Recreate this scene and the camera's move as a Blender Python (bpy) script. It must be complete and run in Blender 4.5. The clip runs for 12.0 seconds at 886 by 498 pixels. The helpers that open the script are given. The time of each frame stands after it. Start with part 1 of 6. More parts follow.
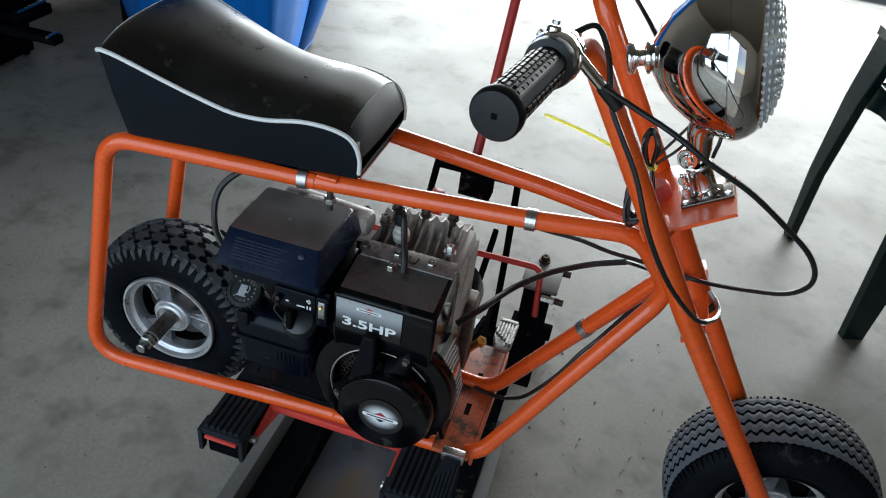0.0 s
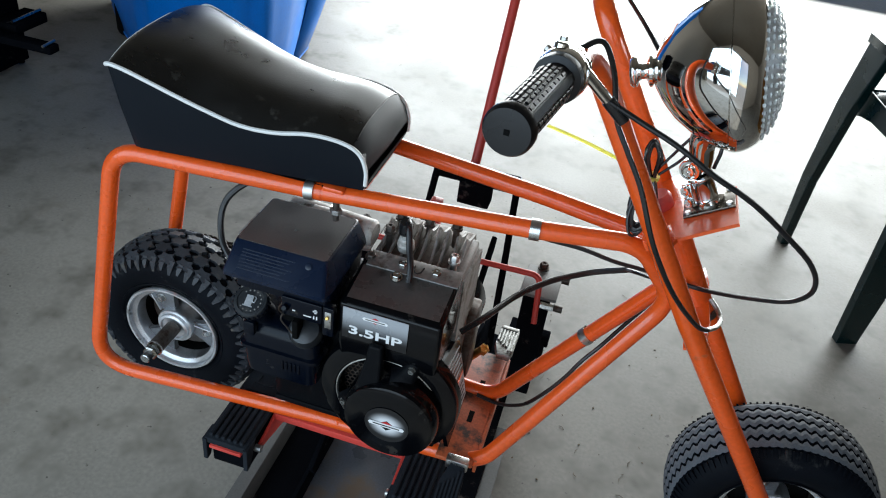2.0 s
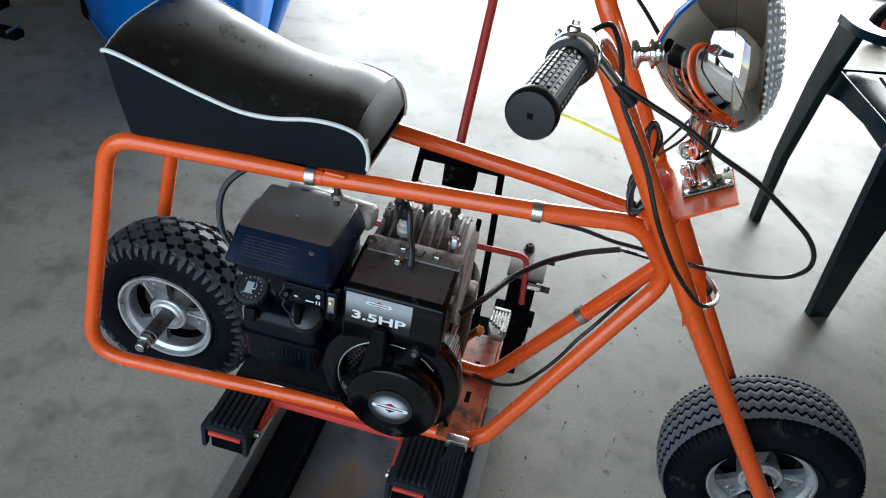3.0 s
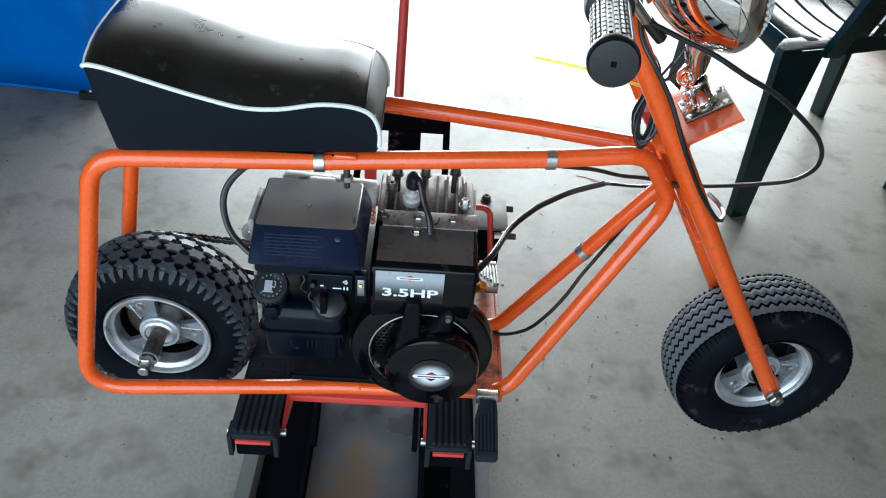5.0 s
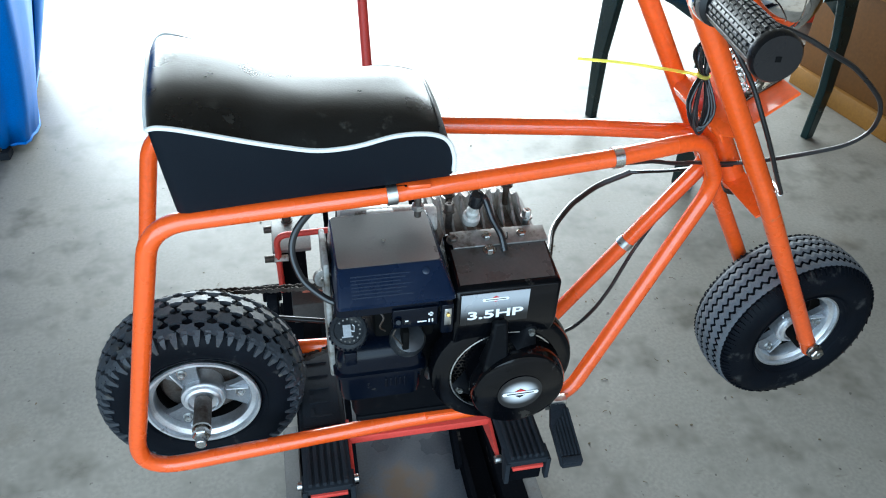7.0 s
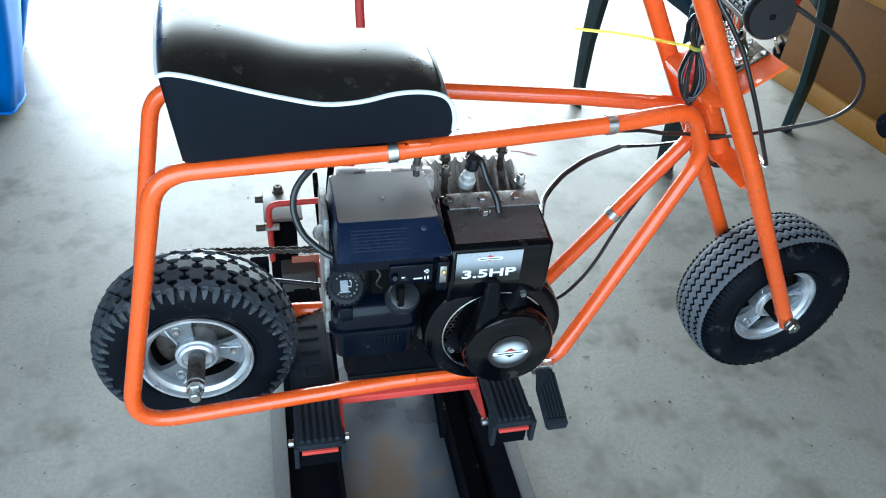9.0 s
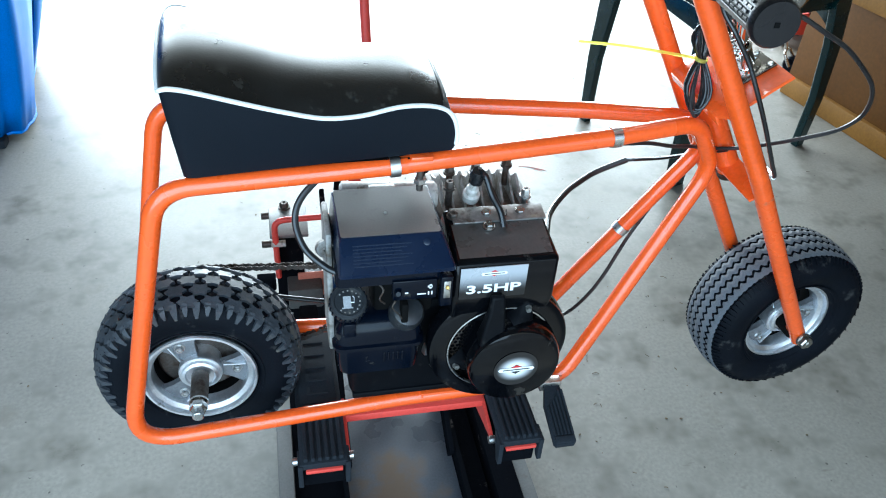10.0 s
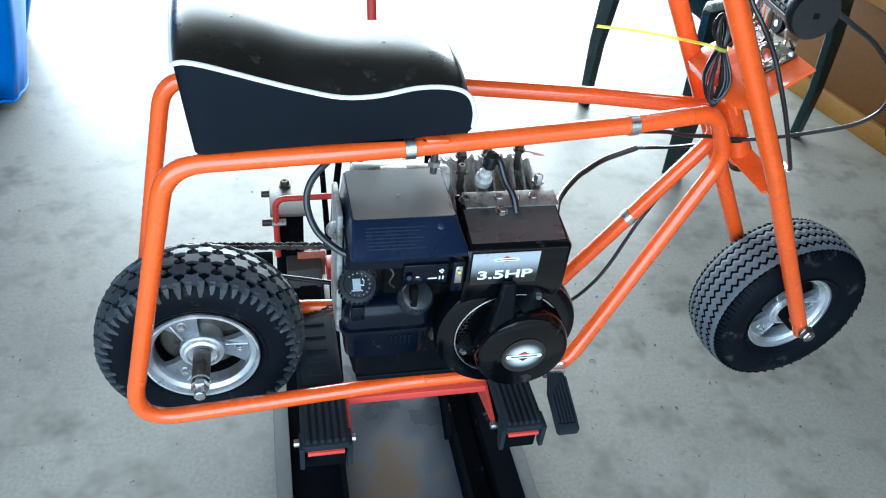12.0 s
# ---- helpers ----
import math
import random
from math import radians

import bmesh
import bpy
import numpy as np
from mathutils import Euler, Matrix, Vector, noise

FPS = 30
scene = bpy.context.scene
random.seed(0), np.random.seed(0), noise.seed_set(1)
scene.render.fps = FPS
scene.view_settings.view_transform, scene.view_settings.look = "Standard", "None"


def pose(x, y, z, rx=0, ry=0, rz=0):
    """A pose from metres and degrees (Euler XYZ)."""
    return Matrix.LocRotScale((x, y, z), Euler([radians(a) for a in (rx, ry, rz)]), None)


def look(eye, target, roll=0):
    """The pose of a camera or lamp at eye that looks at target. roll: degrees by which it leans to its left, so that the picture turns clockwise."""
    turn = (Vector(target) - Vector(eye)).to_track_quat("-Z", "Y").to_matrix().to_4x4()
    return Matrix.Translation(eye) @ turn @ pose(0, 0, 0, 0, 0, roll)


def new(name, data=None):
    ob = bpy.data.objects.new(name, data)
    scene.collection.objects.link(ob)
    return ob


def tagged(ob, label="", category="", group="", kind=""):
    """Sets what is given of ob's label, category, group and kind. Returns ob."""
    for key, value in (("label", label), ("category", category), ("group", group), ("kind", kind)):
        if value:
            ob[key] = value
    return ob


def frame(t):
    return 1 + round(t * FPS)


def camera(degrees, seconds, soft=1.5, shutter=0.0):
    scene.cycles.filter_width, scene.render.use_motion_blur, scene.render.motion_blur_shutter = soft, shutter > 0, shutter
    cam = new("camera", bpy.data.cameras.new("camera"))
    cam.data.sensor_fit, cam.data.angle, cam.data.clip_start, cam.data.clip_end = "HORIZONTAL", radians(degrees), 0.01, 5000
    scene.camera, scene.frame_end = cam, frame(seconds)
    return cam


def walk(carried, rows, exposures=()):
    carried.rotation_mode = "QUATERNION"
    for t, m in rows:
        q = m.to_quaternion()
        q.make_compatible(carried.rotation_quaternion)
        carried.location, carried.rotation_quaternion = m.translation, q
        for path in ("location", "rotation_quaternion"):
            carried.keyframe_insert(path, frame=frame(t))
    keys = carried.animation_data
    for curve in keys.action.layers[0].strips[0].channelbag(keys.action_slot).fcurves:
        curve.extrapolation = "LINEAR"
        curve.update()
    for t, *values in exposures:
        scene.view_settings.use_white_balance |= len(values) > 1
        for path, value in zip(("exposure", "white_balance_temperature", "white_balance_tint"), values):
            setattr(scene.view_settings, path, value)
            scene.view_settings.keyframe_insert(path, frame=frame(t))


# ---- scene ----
cam = camera(59.5, 12.0, 1.1)
PATH = [
    (0, (0.631, -0.832, 1.315), (0.279, 0.744, 0.134), 7.8),
    (0.5, (0.63, -0.83, 1.315), (0.282, 0.755, 0.145), 8.0),
    (1, (0.627, -0.84, 1.322), (0.272, 0.742, 0.15), 7.9),
    (1.5, (0.623, -0.839, 1.322), (0.28, 0.743, 0.148), 7.8),
    (2, (0.616, -0.843, 1.325), (0.281, 0.746, 0.157), 7.9),
    (2.5, (0.602, -0.852, 1.328), (0.309, 0.739, 0.153), 8.3),
    (3, (0.575, -0.862, 1.325), (0.335, 0.726, 0.133), 8.8),
    (3.2, (0.562, -0.866, 1.325), (0.342, 0.726, 0.134), 8.9),
    (4.8, (0.419, -0.892, 1.317), (0.517, 0.697, 0.106), 5.0),
    (5, (0.403, -0.886, 1.317), (0.48, 0.679, 0.073), 5.3),
    (5.5, (0.364, -0.806, 1.312), (0.368, 0.769, 0.079), 3.3),
    (6, (0.335, -0.744, 1.301), (0.383, 0.808, 0.041), 4.4),
    (6.5, (0.268, -0.777, 1.299), (0.551, 0.773, 0.066), 4.0),
    (7, (0.177, -0.829, 1.311), (0.537, 0.706, 0.08), 2.6),
    (7.2, (0.169, -0.838, 1.306), (0.583, 0.699, 0.096), 2.9),
    (8.8, (0.148, -0.869, 1.302), (0.578, 0.659, 0.084), 4.8),
    (9, (0.146, -0.871, 1.291), (0.561, 0.644, 0.054), 5.3),
    (9.5, (0.152, -0.868, 1.283), (0.556, 0.665, 0.063), 5.1),
    (10, (0.157, -0.866, 1.283), (0.547, 0.682, 0.078), 4.3),
    (10.5, (0.157, -0.872, 1.282), (0.531, 0.675, 0.071), 4.3),
    (11, (0.156, -0.876, 1.287), (0.526, 0.677, 0.083), 4.5),
    (11.5, (0.141, -0.866, 1.284), (0.5, 0.673, 0.058), 4.8),
    (12, (0.129, -0.848, 1.276), (0.551, 0.663, 0.036), 6.7),
]
EXPOSE = [(0, -0.80, 6450, 6), (1, -0.48, 6450, 6), (2.5, -0.48, 6420, 6), (5, -0.06, 6260, 4), (6, 0.08, 6150, 3), (7, 0.24, 5980, 1), (9, 0.40, 5760, -1), (12, 0.49, 5720, -1)]
walk(cam, [(t, look(eye, target, roll)) for t, eye, target, roll in PATH], EXPOSE)

# ---------------------------------------------------------------- light
world = bpy.data.worlds.new("sky")
scene.world = world
world.use_nodes = True
wn = world.node_tree
sky = wn.nodes.new("ShaderNodeTexSky")
sky.sky_type = 'NISHITA'
sky.sun_disc = False
sky.sun_elevation, sky.sun_rotation = radians(48), radians(150)
wn.links.new(sky.outputs[0], wn.nodes["Background"].inputs[0])
wn.nodes["Background"].inputs[1].default_value = 0.15


def lamp(name, kind, m, energy, colour=(1, 1, 1), **more):
    data = bpy.data.lights.new(name, kind)
    data.energy, data.color = energy, colour
    if "angle" in more:
        data.angle = radians(more["angle"])
    if "size" in more:
        data.shape, data.size, data.size_y = 'RECTANGLE', *more["size"]
    ob = new(name, data)
    ob.matrix_world = m
    return ob


lamp("sun", 'SUN', look((3, -5, 8), (0, 0, 0)), 3.0, (1.0, 0.95, 0.87), angle=0.5)
# daylight that enters by the open garage door
lamp("door_daylight", 'AREA', look((0.95, 4.4, 1.25), (0.95, 0.0, 0.5)), 575, (0.95, 0.98, 1.0), size=(5.0, 2.3))

# added fill: skylight by an assumed, unseen opening behind the walker
lamp("rear_fill_daylight", 'AREA', look((-0.75, -1.72, 1.15), (-0.45, 0.0, 0.35)), 70, (0.66, 0.83, 1.0), size=(2.9, 1.9))

# ---------------------------------------------------------------- materials


def mat(name, base, rough=0.5, metal=0.0, grain=260.0, stain=7.0, amt=0.18, bump=0.08, coat=0.0, wear=None, wear_at=0.68,
        wear_rough=0.6, dist=0.0006, rvar=0.12, spec=0.5, wear_scale=30.0):
    """A surface with fine grain, slow stains, roughness that varies, and patches of wear or dust."""
    m = bpy.data.materials.new(name)
    m.use_nodes = True
    nt = m.node_tree
    N, L = nt.nodes, nt.links
    b = N["Principled BSDF"]
    co = N.new("ShaderNodeTexCoord")
    fine, slow = N.new("ShaderNodeTexNoise"), N.new("ShaderNodeTexNoise")
    for n, s, d in ((fine, grain, 3), (slow, stain, 5)):
        n.inputs["Scale"].default_value, n.inputs["Detail"].default_value = s, d
        L.new(co.outputs["Object"], n.inputs["Vector"])
    add = N.new("ShaderNodeMath")
    add.operation = 'ADD'
    L.new(fine.outputs["Fac"], add.inputs[0])
    L.new(slow.outputs["Fac"], add.inputs[1])
    ramp = N.new("ShaderNodeMapRange")
    ramp.inputs["From Min"].default_value, ramp.inputs["From Max"].default_value = 0.6, 1.4
    ramp.inputs["To Min"].default_value, ramp.inputs["To Max"].default_value = 1 - amt, 1 + amt
    L.new(add.outputs[0], ramp.inputs["Value"])
    mul = N.new("ShaderNodeVectorMath")
    mul.operation = 'SCALE'
    mul.inputs[0].default_value = base
    L.new(ramp.outputs[0], mul.inputs["Scale"])
    colour = mul.outputs[0]
    rr = N.new("ShaderNodeMapRange")
    rr.inputs["From Min"].default_value, rr.inputs["From Max"].default_value = 0.3, 0.7
    rr.inputs["To Min"].default_value, rr.inputs["To Max"].default_value = max(0.02, rough - rvar), min(1, rough + rvar)
    L.new(slow.outputs["Fac"], rr.inputs["Value"])
    rough_out = rr.outputs[0]
    if wear:
        wn_ = N.new("ShaderNodeTexNoise")
        wn_.inputs["Scale"].default_value, wn_.inputs["Detail"].default_value = wear_scale, 8
        wn_.inputs["Roughness"].default_value = 0.65
        L.new(co.outputs["Object"], wn_.inputs["Vector"])
        st = N.new("ShaderNodeMapRange")
        st.inputs["From Min"].default_value, st.inputs["From Max"].default_value = wear_at - 0.06, wear_at + 0.06
        L.new(wn_.outputs["Fac"], st.inputs["Value"])
        mx = N.new("ShaderNodeMix")
        mx.data_type = 'RGBA'
        L.new(st.outputs[0], mx.inputs["Factor"])
        L.new(colour, mx.inputs["A"])
        mx.inputs["B"].default_value = (*wear, 1)
        colour = mx.outputs["Result"]
        mr = N.new("ShaderNodeMix")
        L.new(st.outputs[0], mr.inputs[0])
        L.new(rough_out, mr.inputs[2])
        mr.inputs[3].default_value = wear_rough
        rough_out = mr.outputs[0]
    L.new(colour, b.inputs["Base Color"])
    L.new(rough_out, b.inputs["Roughness"])
    b.inputs["Metallic"].default_value = metal
    b.inputs["Coat Weight"].default_value = coat
    b.inputs["Specular IOR Level"].default_value = spec
    if bump:
        bp = N.new("ShaderNodeBump")
        bp.inputs["Strength"].default_value, bp.inputs["Distance"].default_value = bump, dist
        L.new(fine.outputs["Fac"], bp.inputs["Height"])
        L.new(bp.outputs[0], b.inputs["Normal"])
    return m


ORANGE = mat("orange_paint", (0.80, 0.098, 0.012), 0.26, grain=180, stain=9, amt=0.14, bump=0.05, coat=0.45, wear=(0.30, 0.09, 0.04),
             wear_at=0.73, wear_scale=38)
ORANGE_DIRTY = mat("oily_orange_paint", (0.46, 0.095, 0.03), 0.5, stain=14, amt=0.4, wear=(0.045, 0.022, 0.014), wear_at=0.57, wear_scale=26)
RED = mat("red_paint", (0.62, 0.060, 0.045), 0.42, amt=0.15, wear=(0.2, 0.05, 0.04), wear_at=0.72)
VINYL = mat("black_vinyl", (0.0060, 0.0058, 0.0056), 0.33, spec=0.62, grain=430, stain=14, amt=0.4, bump=0.2, dist=0.0008, rvar=0.12,
            wear=(0.040, 0.036, 0.030), wear_at=0.66, wear_rough=0.62, wear_scale=34)
VINYL_SIDE = mat("black_vinyl_side", (0.0030, 0.0056, 0.0098), 0.45, spec=0.15, grain=620, stain=6, amt=0.2, bump=0.25, rvar=0.06)
PIPING = mat("white_piping", (0.78, 0.78, 0.76), 0.45, amt=0.06, stain=30)
RUBBER = mat("tyre_rubber", (0.0036, 0.0048, 0.0074), 0.6, spec=0.07, grain=420, stain=18, amt=0.35, bump=0.25, wear=(0.045, 0.044, 0.043), wear_at=0.66,
             wear_rough=0.85, wear_scale=22)
TREAD = mat("worn_tread_rubber", (0.105, 0.113, 0.126), 0.72, spec=0.25, grain=420, stain=18, amt=0.25, bump=0.2, wear=(0.15, 0.145, 0.135), wear_at=0.64, wear_rough=0.85, wear_scale=22)
KNOB = mat("knobby_tread_rubber", (0.032, 0.036, 0.043), 0.52, spec=0.4, grain=420, stain=30, amt=0.4, bump=0.3, wear=(0.085, 0.078, 0.066), wear_at=0.63, wear_rough=0.8, wear_scale=40)
GRIPRUBBER = mat("grip_rubber", (0.005, 0.005, 0.006), 0.34, spec=0.36, grain=500, amt=0.2, bump=0.15)
PAD = mat("rubber_pad", (0.019, 0.022, 0.027), 0.75, spec=0.05, grain=400, stain=22, amt=0.3, bump=0.2, wear=(0.09, 0.08, 0.07), wear_at=0.72)
CHROME = mat("chrome", (0.80, 0.79, 0.77), 0.05, 1.0, amt=0.03, bump=0.0, rvar=0.03)
CHROME_WORN = mat("worn_chrome", (0.42, 0.40, 0.37), 0.26, 1.0, amt=0.12, bump=0.1, wear=(0.12, 0.08, 0.05), wear_at=0.66, wear_scale=90)
ALU = mat("cast_aluminium", (0.82, 0.84, 0.87), 0.43, 1.0, grain=300, stain=24, amt=0.15, bump=0.12, wear=(0.2, 0.19, 0.18), wear_at=0.68)
FIN = mat("dusty_aluminium_fins", (0.25, 0.24, 0.225), 0.6, 0.15, stain=40, amt=0.3, bump=0.2, wear=(0.09, 0.07, 0.05), wear_at=0.56)
STEEL = mat("zinc_steel", (0.55, 0.55, 0.54), 0.33, 1.0, stain=50, amt=0.15, wear=(0.14, 0.1, 0.07), wear_at=0.64, wear_scale=120)
BRASSY = mat("yellow_zinc", (0.62, 0.40, 0.12), 0.35, 1.0)
RUST = mat("greasy_steel", (0.10, 0.085, 0.075), 0.5, 0.7, stain=60, amt=0.4, wear=(0.05, 0.03, 0.02), wear_at=0.55)
BLACKPAINT = mat("black_engine_paint", (0.0018, 0.0021, 0.0030), 0.13, spec=0.23, grain=240, stain=12, amt=0.3, bump=0.05, rvar=0.07,
                 wear=(0.042, 0.037, 0.032), wear_at=0.69, wear_rough=0.6, wear_scale=30)
# dust, plus the pale sheen of the sloping top put into the base
DUSTY = mat("dusty_black_paint_sheen", (0.050, 0.048, 0.046), 0.33, spec=0.7, stain=22, amt=0.35, wear=(0.015, 0.013, 0.012), wear_at=0.62, wear_rough=0.3,
            wear_scale=40)
# black plastic; the slight blue is sky reflection put into the base
PLASTIC = mat("black_plastic", (0.0016, 0.0032, 0.0075), 0.22, spec=0.17, grain=420, stain=12, amt=0.25, bump=0.10, wear=(0.052, 0.046, 0.038), wear_at=0.665,
              wear_rough=0.65, wear_scale=36)
# dust, plus the lid's grey reflection put into the base
PLASTIC_TOP = mat("dusty_black_plastic_sheen", (0.065, 0.062, 0.058), 0.36, spec=0.9, grain=420, stain=18, amt=0.25, bump=0.12, wear=(0.012, 0.012, 0.012),
                  wear_at=0.66, wear_rough=0.3, wear_scale=28)
CREAM = mat("pale_grey_enamel", (0.55, 0.53, 0.49), 0.5, stain=40, amt=0.25, wear=(0.2, 0.17, 0.13), wear_at=0.6, wear_scale=60)
SPOKE = mat("dull_dusty_aluminium", (0.20, 0.205, 0.215), 0.58, 0.6, grain=300, stain=24, amt=0.25, bump=0.15, wear=(0.12, 0.11, 0.10), wear_at=0.62)
# black plastic with the blue reflection of the sky painted in
CLEANER = mat("sky_tinted_black_plastic", (0.0035, 0.0095, 0.027), 0.26, spec=0.4, grain=420, stain=12, amt=0.25, bump=0.1, wear=(0.03, 0.03, 0.03), wear_at=0.74, wear_rough=0.6, wear_scale=32)
STRIP = mat("scratched_bare_steel", (0.25, 0.245, 0.235), 0.45, 0.7, grain=200, stain=30, amt=0.3, bump=0.15, wear=(0.10, 0.08, 0.06), wear_at=0.62, wear_scale=45)
PLATEMETAL = mat("pitted_chrome", (0.15, 0.135, 0.115), 0.3, 1.0, stain=40, amt=0.25, bump=0.1, wear=(0.08, 0.06, 0.04), wear_at=0.6, wear_scale=110)
# lit copy of the red paint: strong daylight put into the colour
SALMON = mat("lit_red_paint", (0.50, 0.17, 0.11), 0.5, stain=20, amt=0.2)
MATTEBLACK = mat("matt_black_plastic", (0.0028, 0.0033, 0.0045), 0.5, spec=0.08, grain=420, stain=20, amt=0.3, bump=0.1, wear=(0.02, 0.019, 0.018), wear_at=0.66, wear_scale=60)
CAPDUST = mat("dusty_cap_plastic", (0.016, 0.018, 0.021), 0.36, grain=420, stain=30, amt=0.4, wear=(0.06, 0.056, 0.05), wear_at=0.62, wear_rough=0.6, wear_scale=60)
MOULD = mat("moulded_plastic_print", (0.0052, 0.0128, 0.032), 0.35, amt=0.1, bump=0)
PEGMETAL = mat("worn_peg_metal", (0.20, 0.20, 0.19), 0.45, 0.8, stain=50, amt=0.3, wear=(0.05, 0.04, 0.03), wear_at=0.58, wear_scale=120)
# near-black; on holes, gaps and recesses it paints their shade
DARK = mat("shade_black", (0.004, 0.004, 0.004), 0.8, spec=0.05)
CABLE = mat("black_cable", (0.010, 0.010, 0.011), 0.3, amt=0.15, bump=0.0)
YELLOW = mat("yellow_nylon", (0.97, 0.93, 0.18), 0.55, amt=0.05)
YELLOW.node_tree.nodes["Principled BSDF"].inputs["Transmission Weight"].default_value = 0.7
YELLOW.node_tree.nodes["Principled BSDF"].inputs["IOR"].default_value = 1.1
YELLOWPAINT = mat("yellow_paint", (0.62, 0.42, 0.03), 0.4, amt=0.15, wear=(0.15, 0.1, 0.05), wear_at=0.7)
SILVER = mat("silver_decal", (0.50, 0.51, 0.53), 0.35, 0.4, grain=500, stain=20, amt=0.25, wear=(0.12, 0.12, 0.13), wear_at=0.6, wear_scale=18)
WHITE = mat("white_print", (0.80, 0.80, 0.80), 0.4, amt=0.04)
PRINTRED = mat("red_print", (0.5, 0.015, 0.02), 0.4, amt=0.05)
PRINTBLACK = mat("black_print", (0.01, 0.01, 0.01), 0.45, amt=0.05)
LIFTBLACK = mat("black_lift_paint", (0.0045, 0.005, 0.0065), 0.8, spec=0.0, stain=10, amt=0.3, rvar=0.12, wear=(0.07, 0.06, 0.055), wear_at=0.68, wear_scale=24)
LIFTGREY = mat("grey_lift_steel", (0.075, 0.074, 0.072), 0.7, 0.0, stain=16, amt=0.25, wear=(0.05, 0.04, 0.035), wear_at=0.66)
PLATEGREY = mat("pale_grey_steel", (0.14, 0.137, 0.130), 0.6, 0.0, stain=16, amt=0.25, wear=(0.10, 0.09, 0.08), wear_at=0.66)
PAN = mat("dark_steel_pan", (0.056, 0.062, 0.075), 0.36, 0.15, stain=5, amt=0.35, rvar=0.2, wear=(0.090, 0.058, 0.036), wear_at=0.58, wear_scale=5)
GREEN = mat("dark_green_plastic", (0.0015, 0.016, 0.017), 0.27, spec=0.42, stain=8, amt=0.18, rvar=0.08)
BLUE = mat("blue_plastic_sheet", (0.002, 0.14, 0.52), 0.42, spec=0.25, stain=4, amt=0.25, rvar=0.12)
WOOD = mat("varnished_plywood", (0.085, 0.034, 0.006), 0.6, spec=0.15, grain=90, stain=3, amt=0.25, rvar=0.1)
WOODEDGE = mat("pale_wood_trim", (0.16, 0.074, 0.012), 0.6, spec=0.15, grain=110, stain=6, amt=0.25, rvar=0.1)
WALLM = mat("painted_board", (0.14, 0.125, 0.105), 0.8, grain=80, stain=2, amt=0.1)
CEILM = mat("ceiling_board", (0.085, 0.072, 0.054), 0.85, grain=60, stain=2, amt=0.08)
DRIVE = mat("driveway_concrete", (0.42, 0.41, 0.39), 0.85, grain=60, stain=1.5, amt=0.2)


def concrete():
    m = mat("garage_concrete", (0.212, 0.200, 0.175), 0.50, spec=0.50, grain=120, stain=3.2, amt=0.24, bump=0.12, rvar=0.08, wear=(0.168, 0.150, 0.122), wear_at=0.66,
            wear_rough=0.42, wear_scale=5)
    nt = m.node_tree
    N, L = nt.nodes, nt.links
    b = N["Principled BSDF"]
    was = b.inputs["Base Color"].links[0].from_socket
    co = N.new("ShaderNodeTexCoord")
    # short dark scuffs and small specks
    mp = N.new("ShaderNodeMapping")
    mp.inputs["Rotation"].default_value = (0, 0, 0.5)
    mp.inputs["Scale"].default_value = (9, 26, 1)
    L.new(co.outputs["Object"], mp.inputs["Vector"])
    n1, n2 = N.new("ShaderNodeTexNoise"), N.new("ShaderNodeTexNoise")
    n1.inputs["Scale"].default_value, n1.inputs["Detail"].default_value = 1.6, 4
    n2.inputs["Scale"].default_value, n2.inputs["Detail"].default_value = 55, 2
    L.new(mp.outputs[0], n1.inputs["Vector"])
    L.new(co.outputs["Object"], n2.inputs["Vector"])
    n3 = N.new("ShaderNodeTexNoise")
    n3.inputs["Scale"].default_value, n3.inputs["Detail"].default_value, n3.inputs["Roughness"].default_value = 7.5, 8, 0.68
    L.new(co.outputs["Object"], n3.inputs["Vector"])
    for n, lo, hi, tone in ((n3, 0.50, 0.68, (0.098, 0.090, 0.073, 1)), (n1, 0.70, 0.80, (0.125, 0.110, 0.09, 1)), (n2, 0.715, 0.76, (0.06, 0.054, 0.046, 1))):
        r = N.new("ShaderNodeMapRange")
        r.inputs["From Min"].default_value, r.inputs["From Max"].default_value = lo, hi
        r.inputs["To Max"].default_value = 0.9
        L.new(n.outputs["Fac"], r.inputs["Value"])
        mx = N.new("ShaderNodeMix")
        mx.data_type = 'RGBA'
        L.new(r.outputs[0], mx.inputs["Factor"])
        L.new(was, mx.inputs["A"])
        mx.inputs["B"].default_value = tone
        was = mx.outputs["Result"]
    L.new(was, b.inputs["Base Color"])
    return m


CONCRETE = concrete()


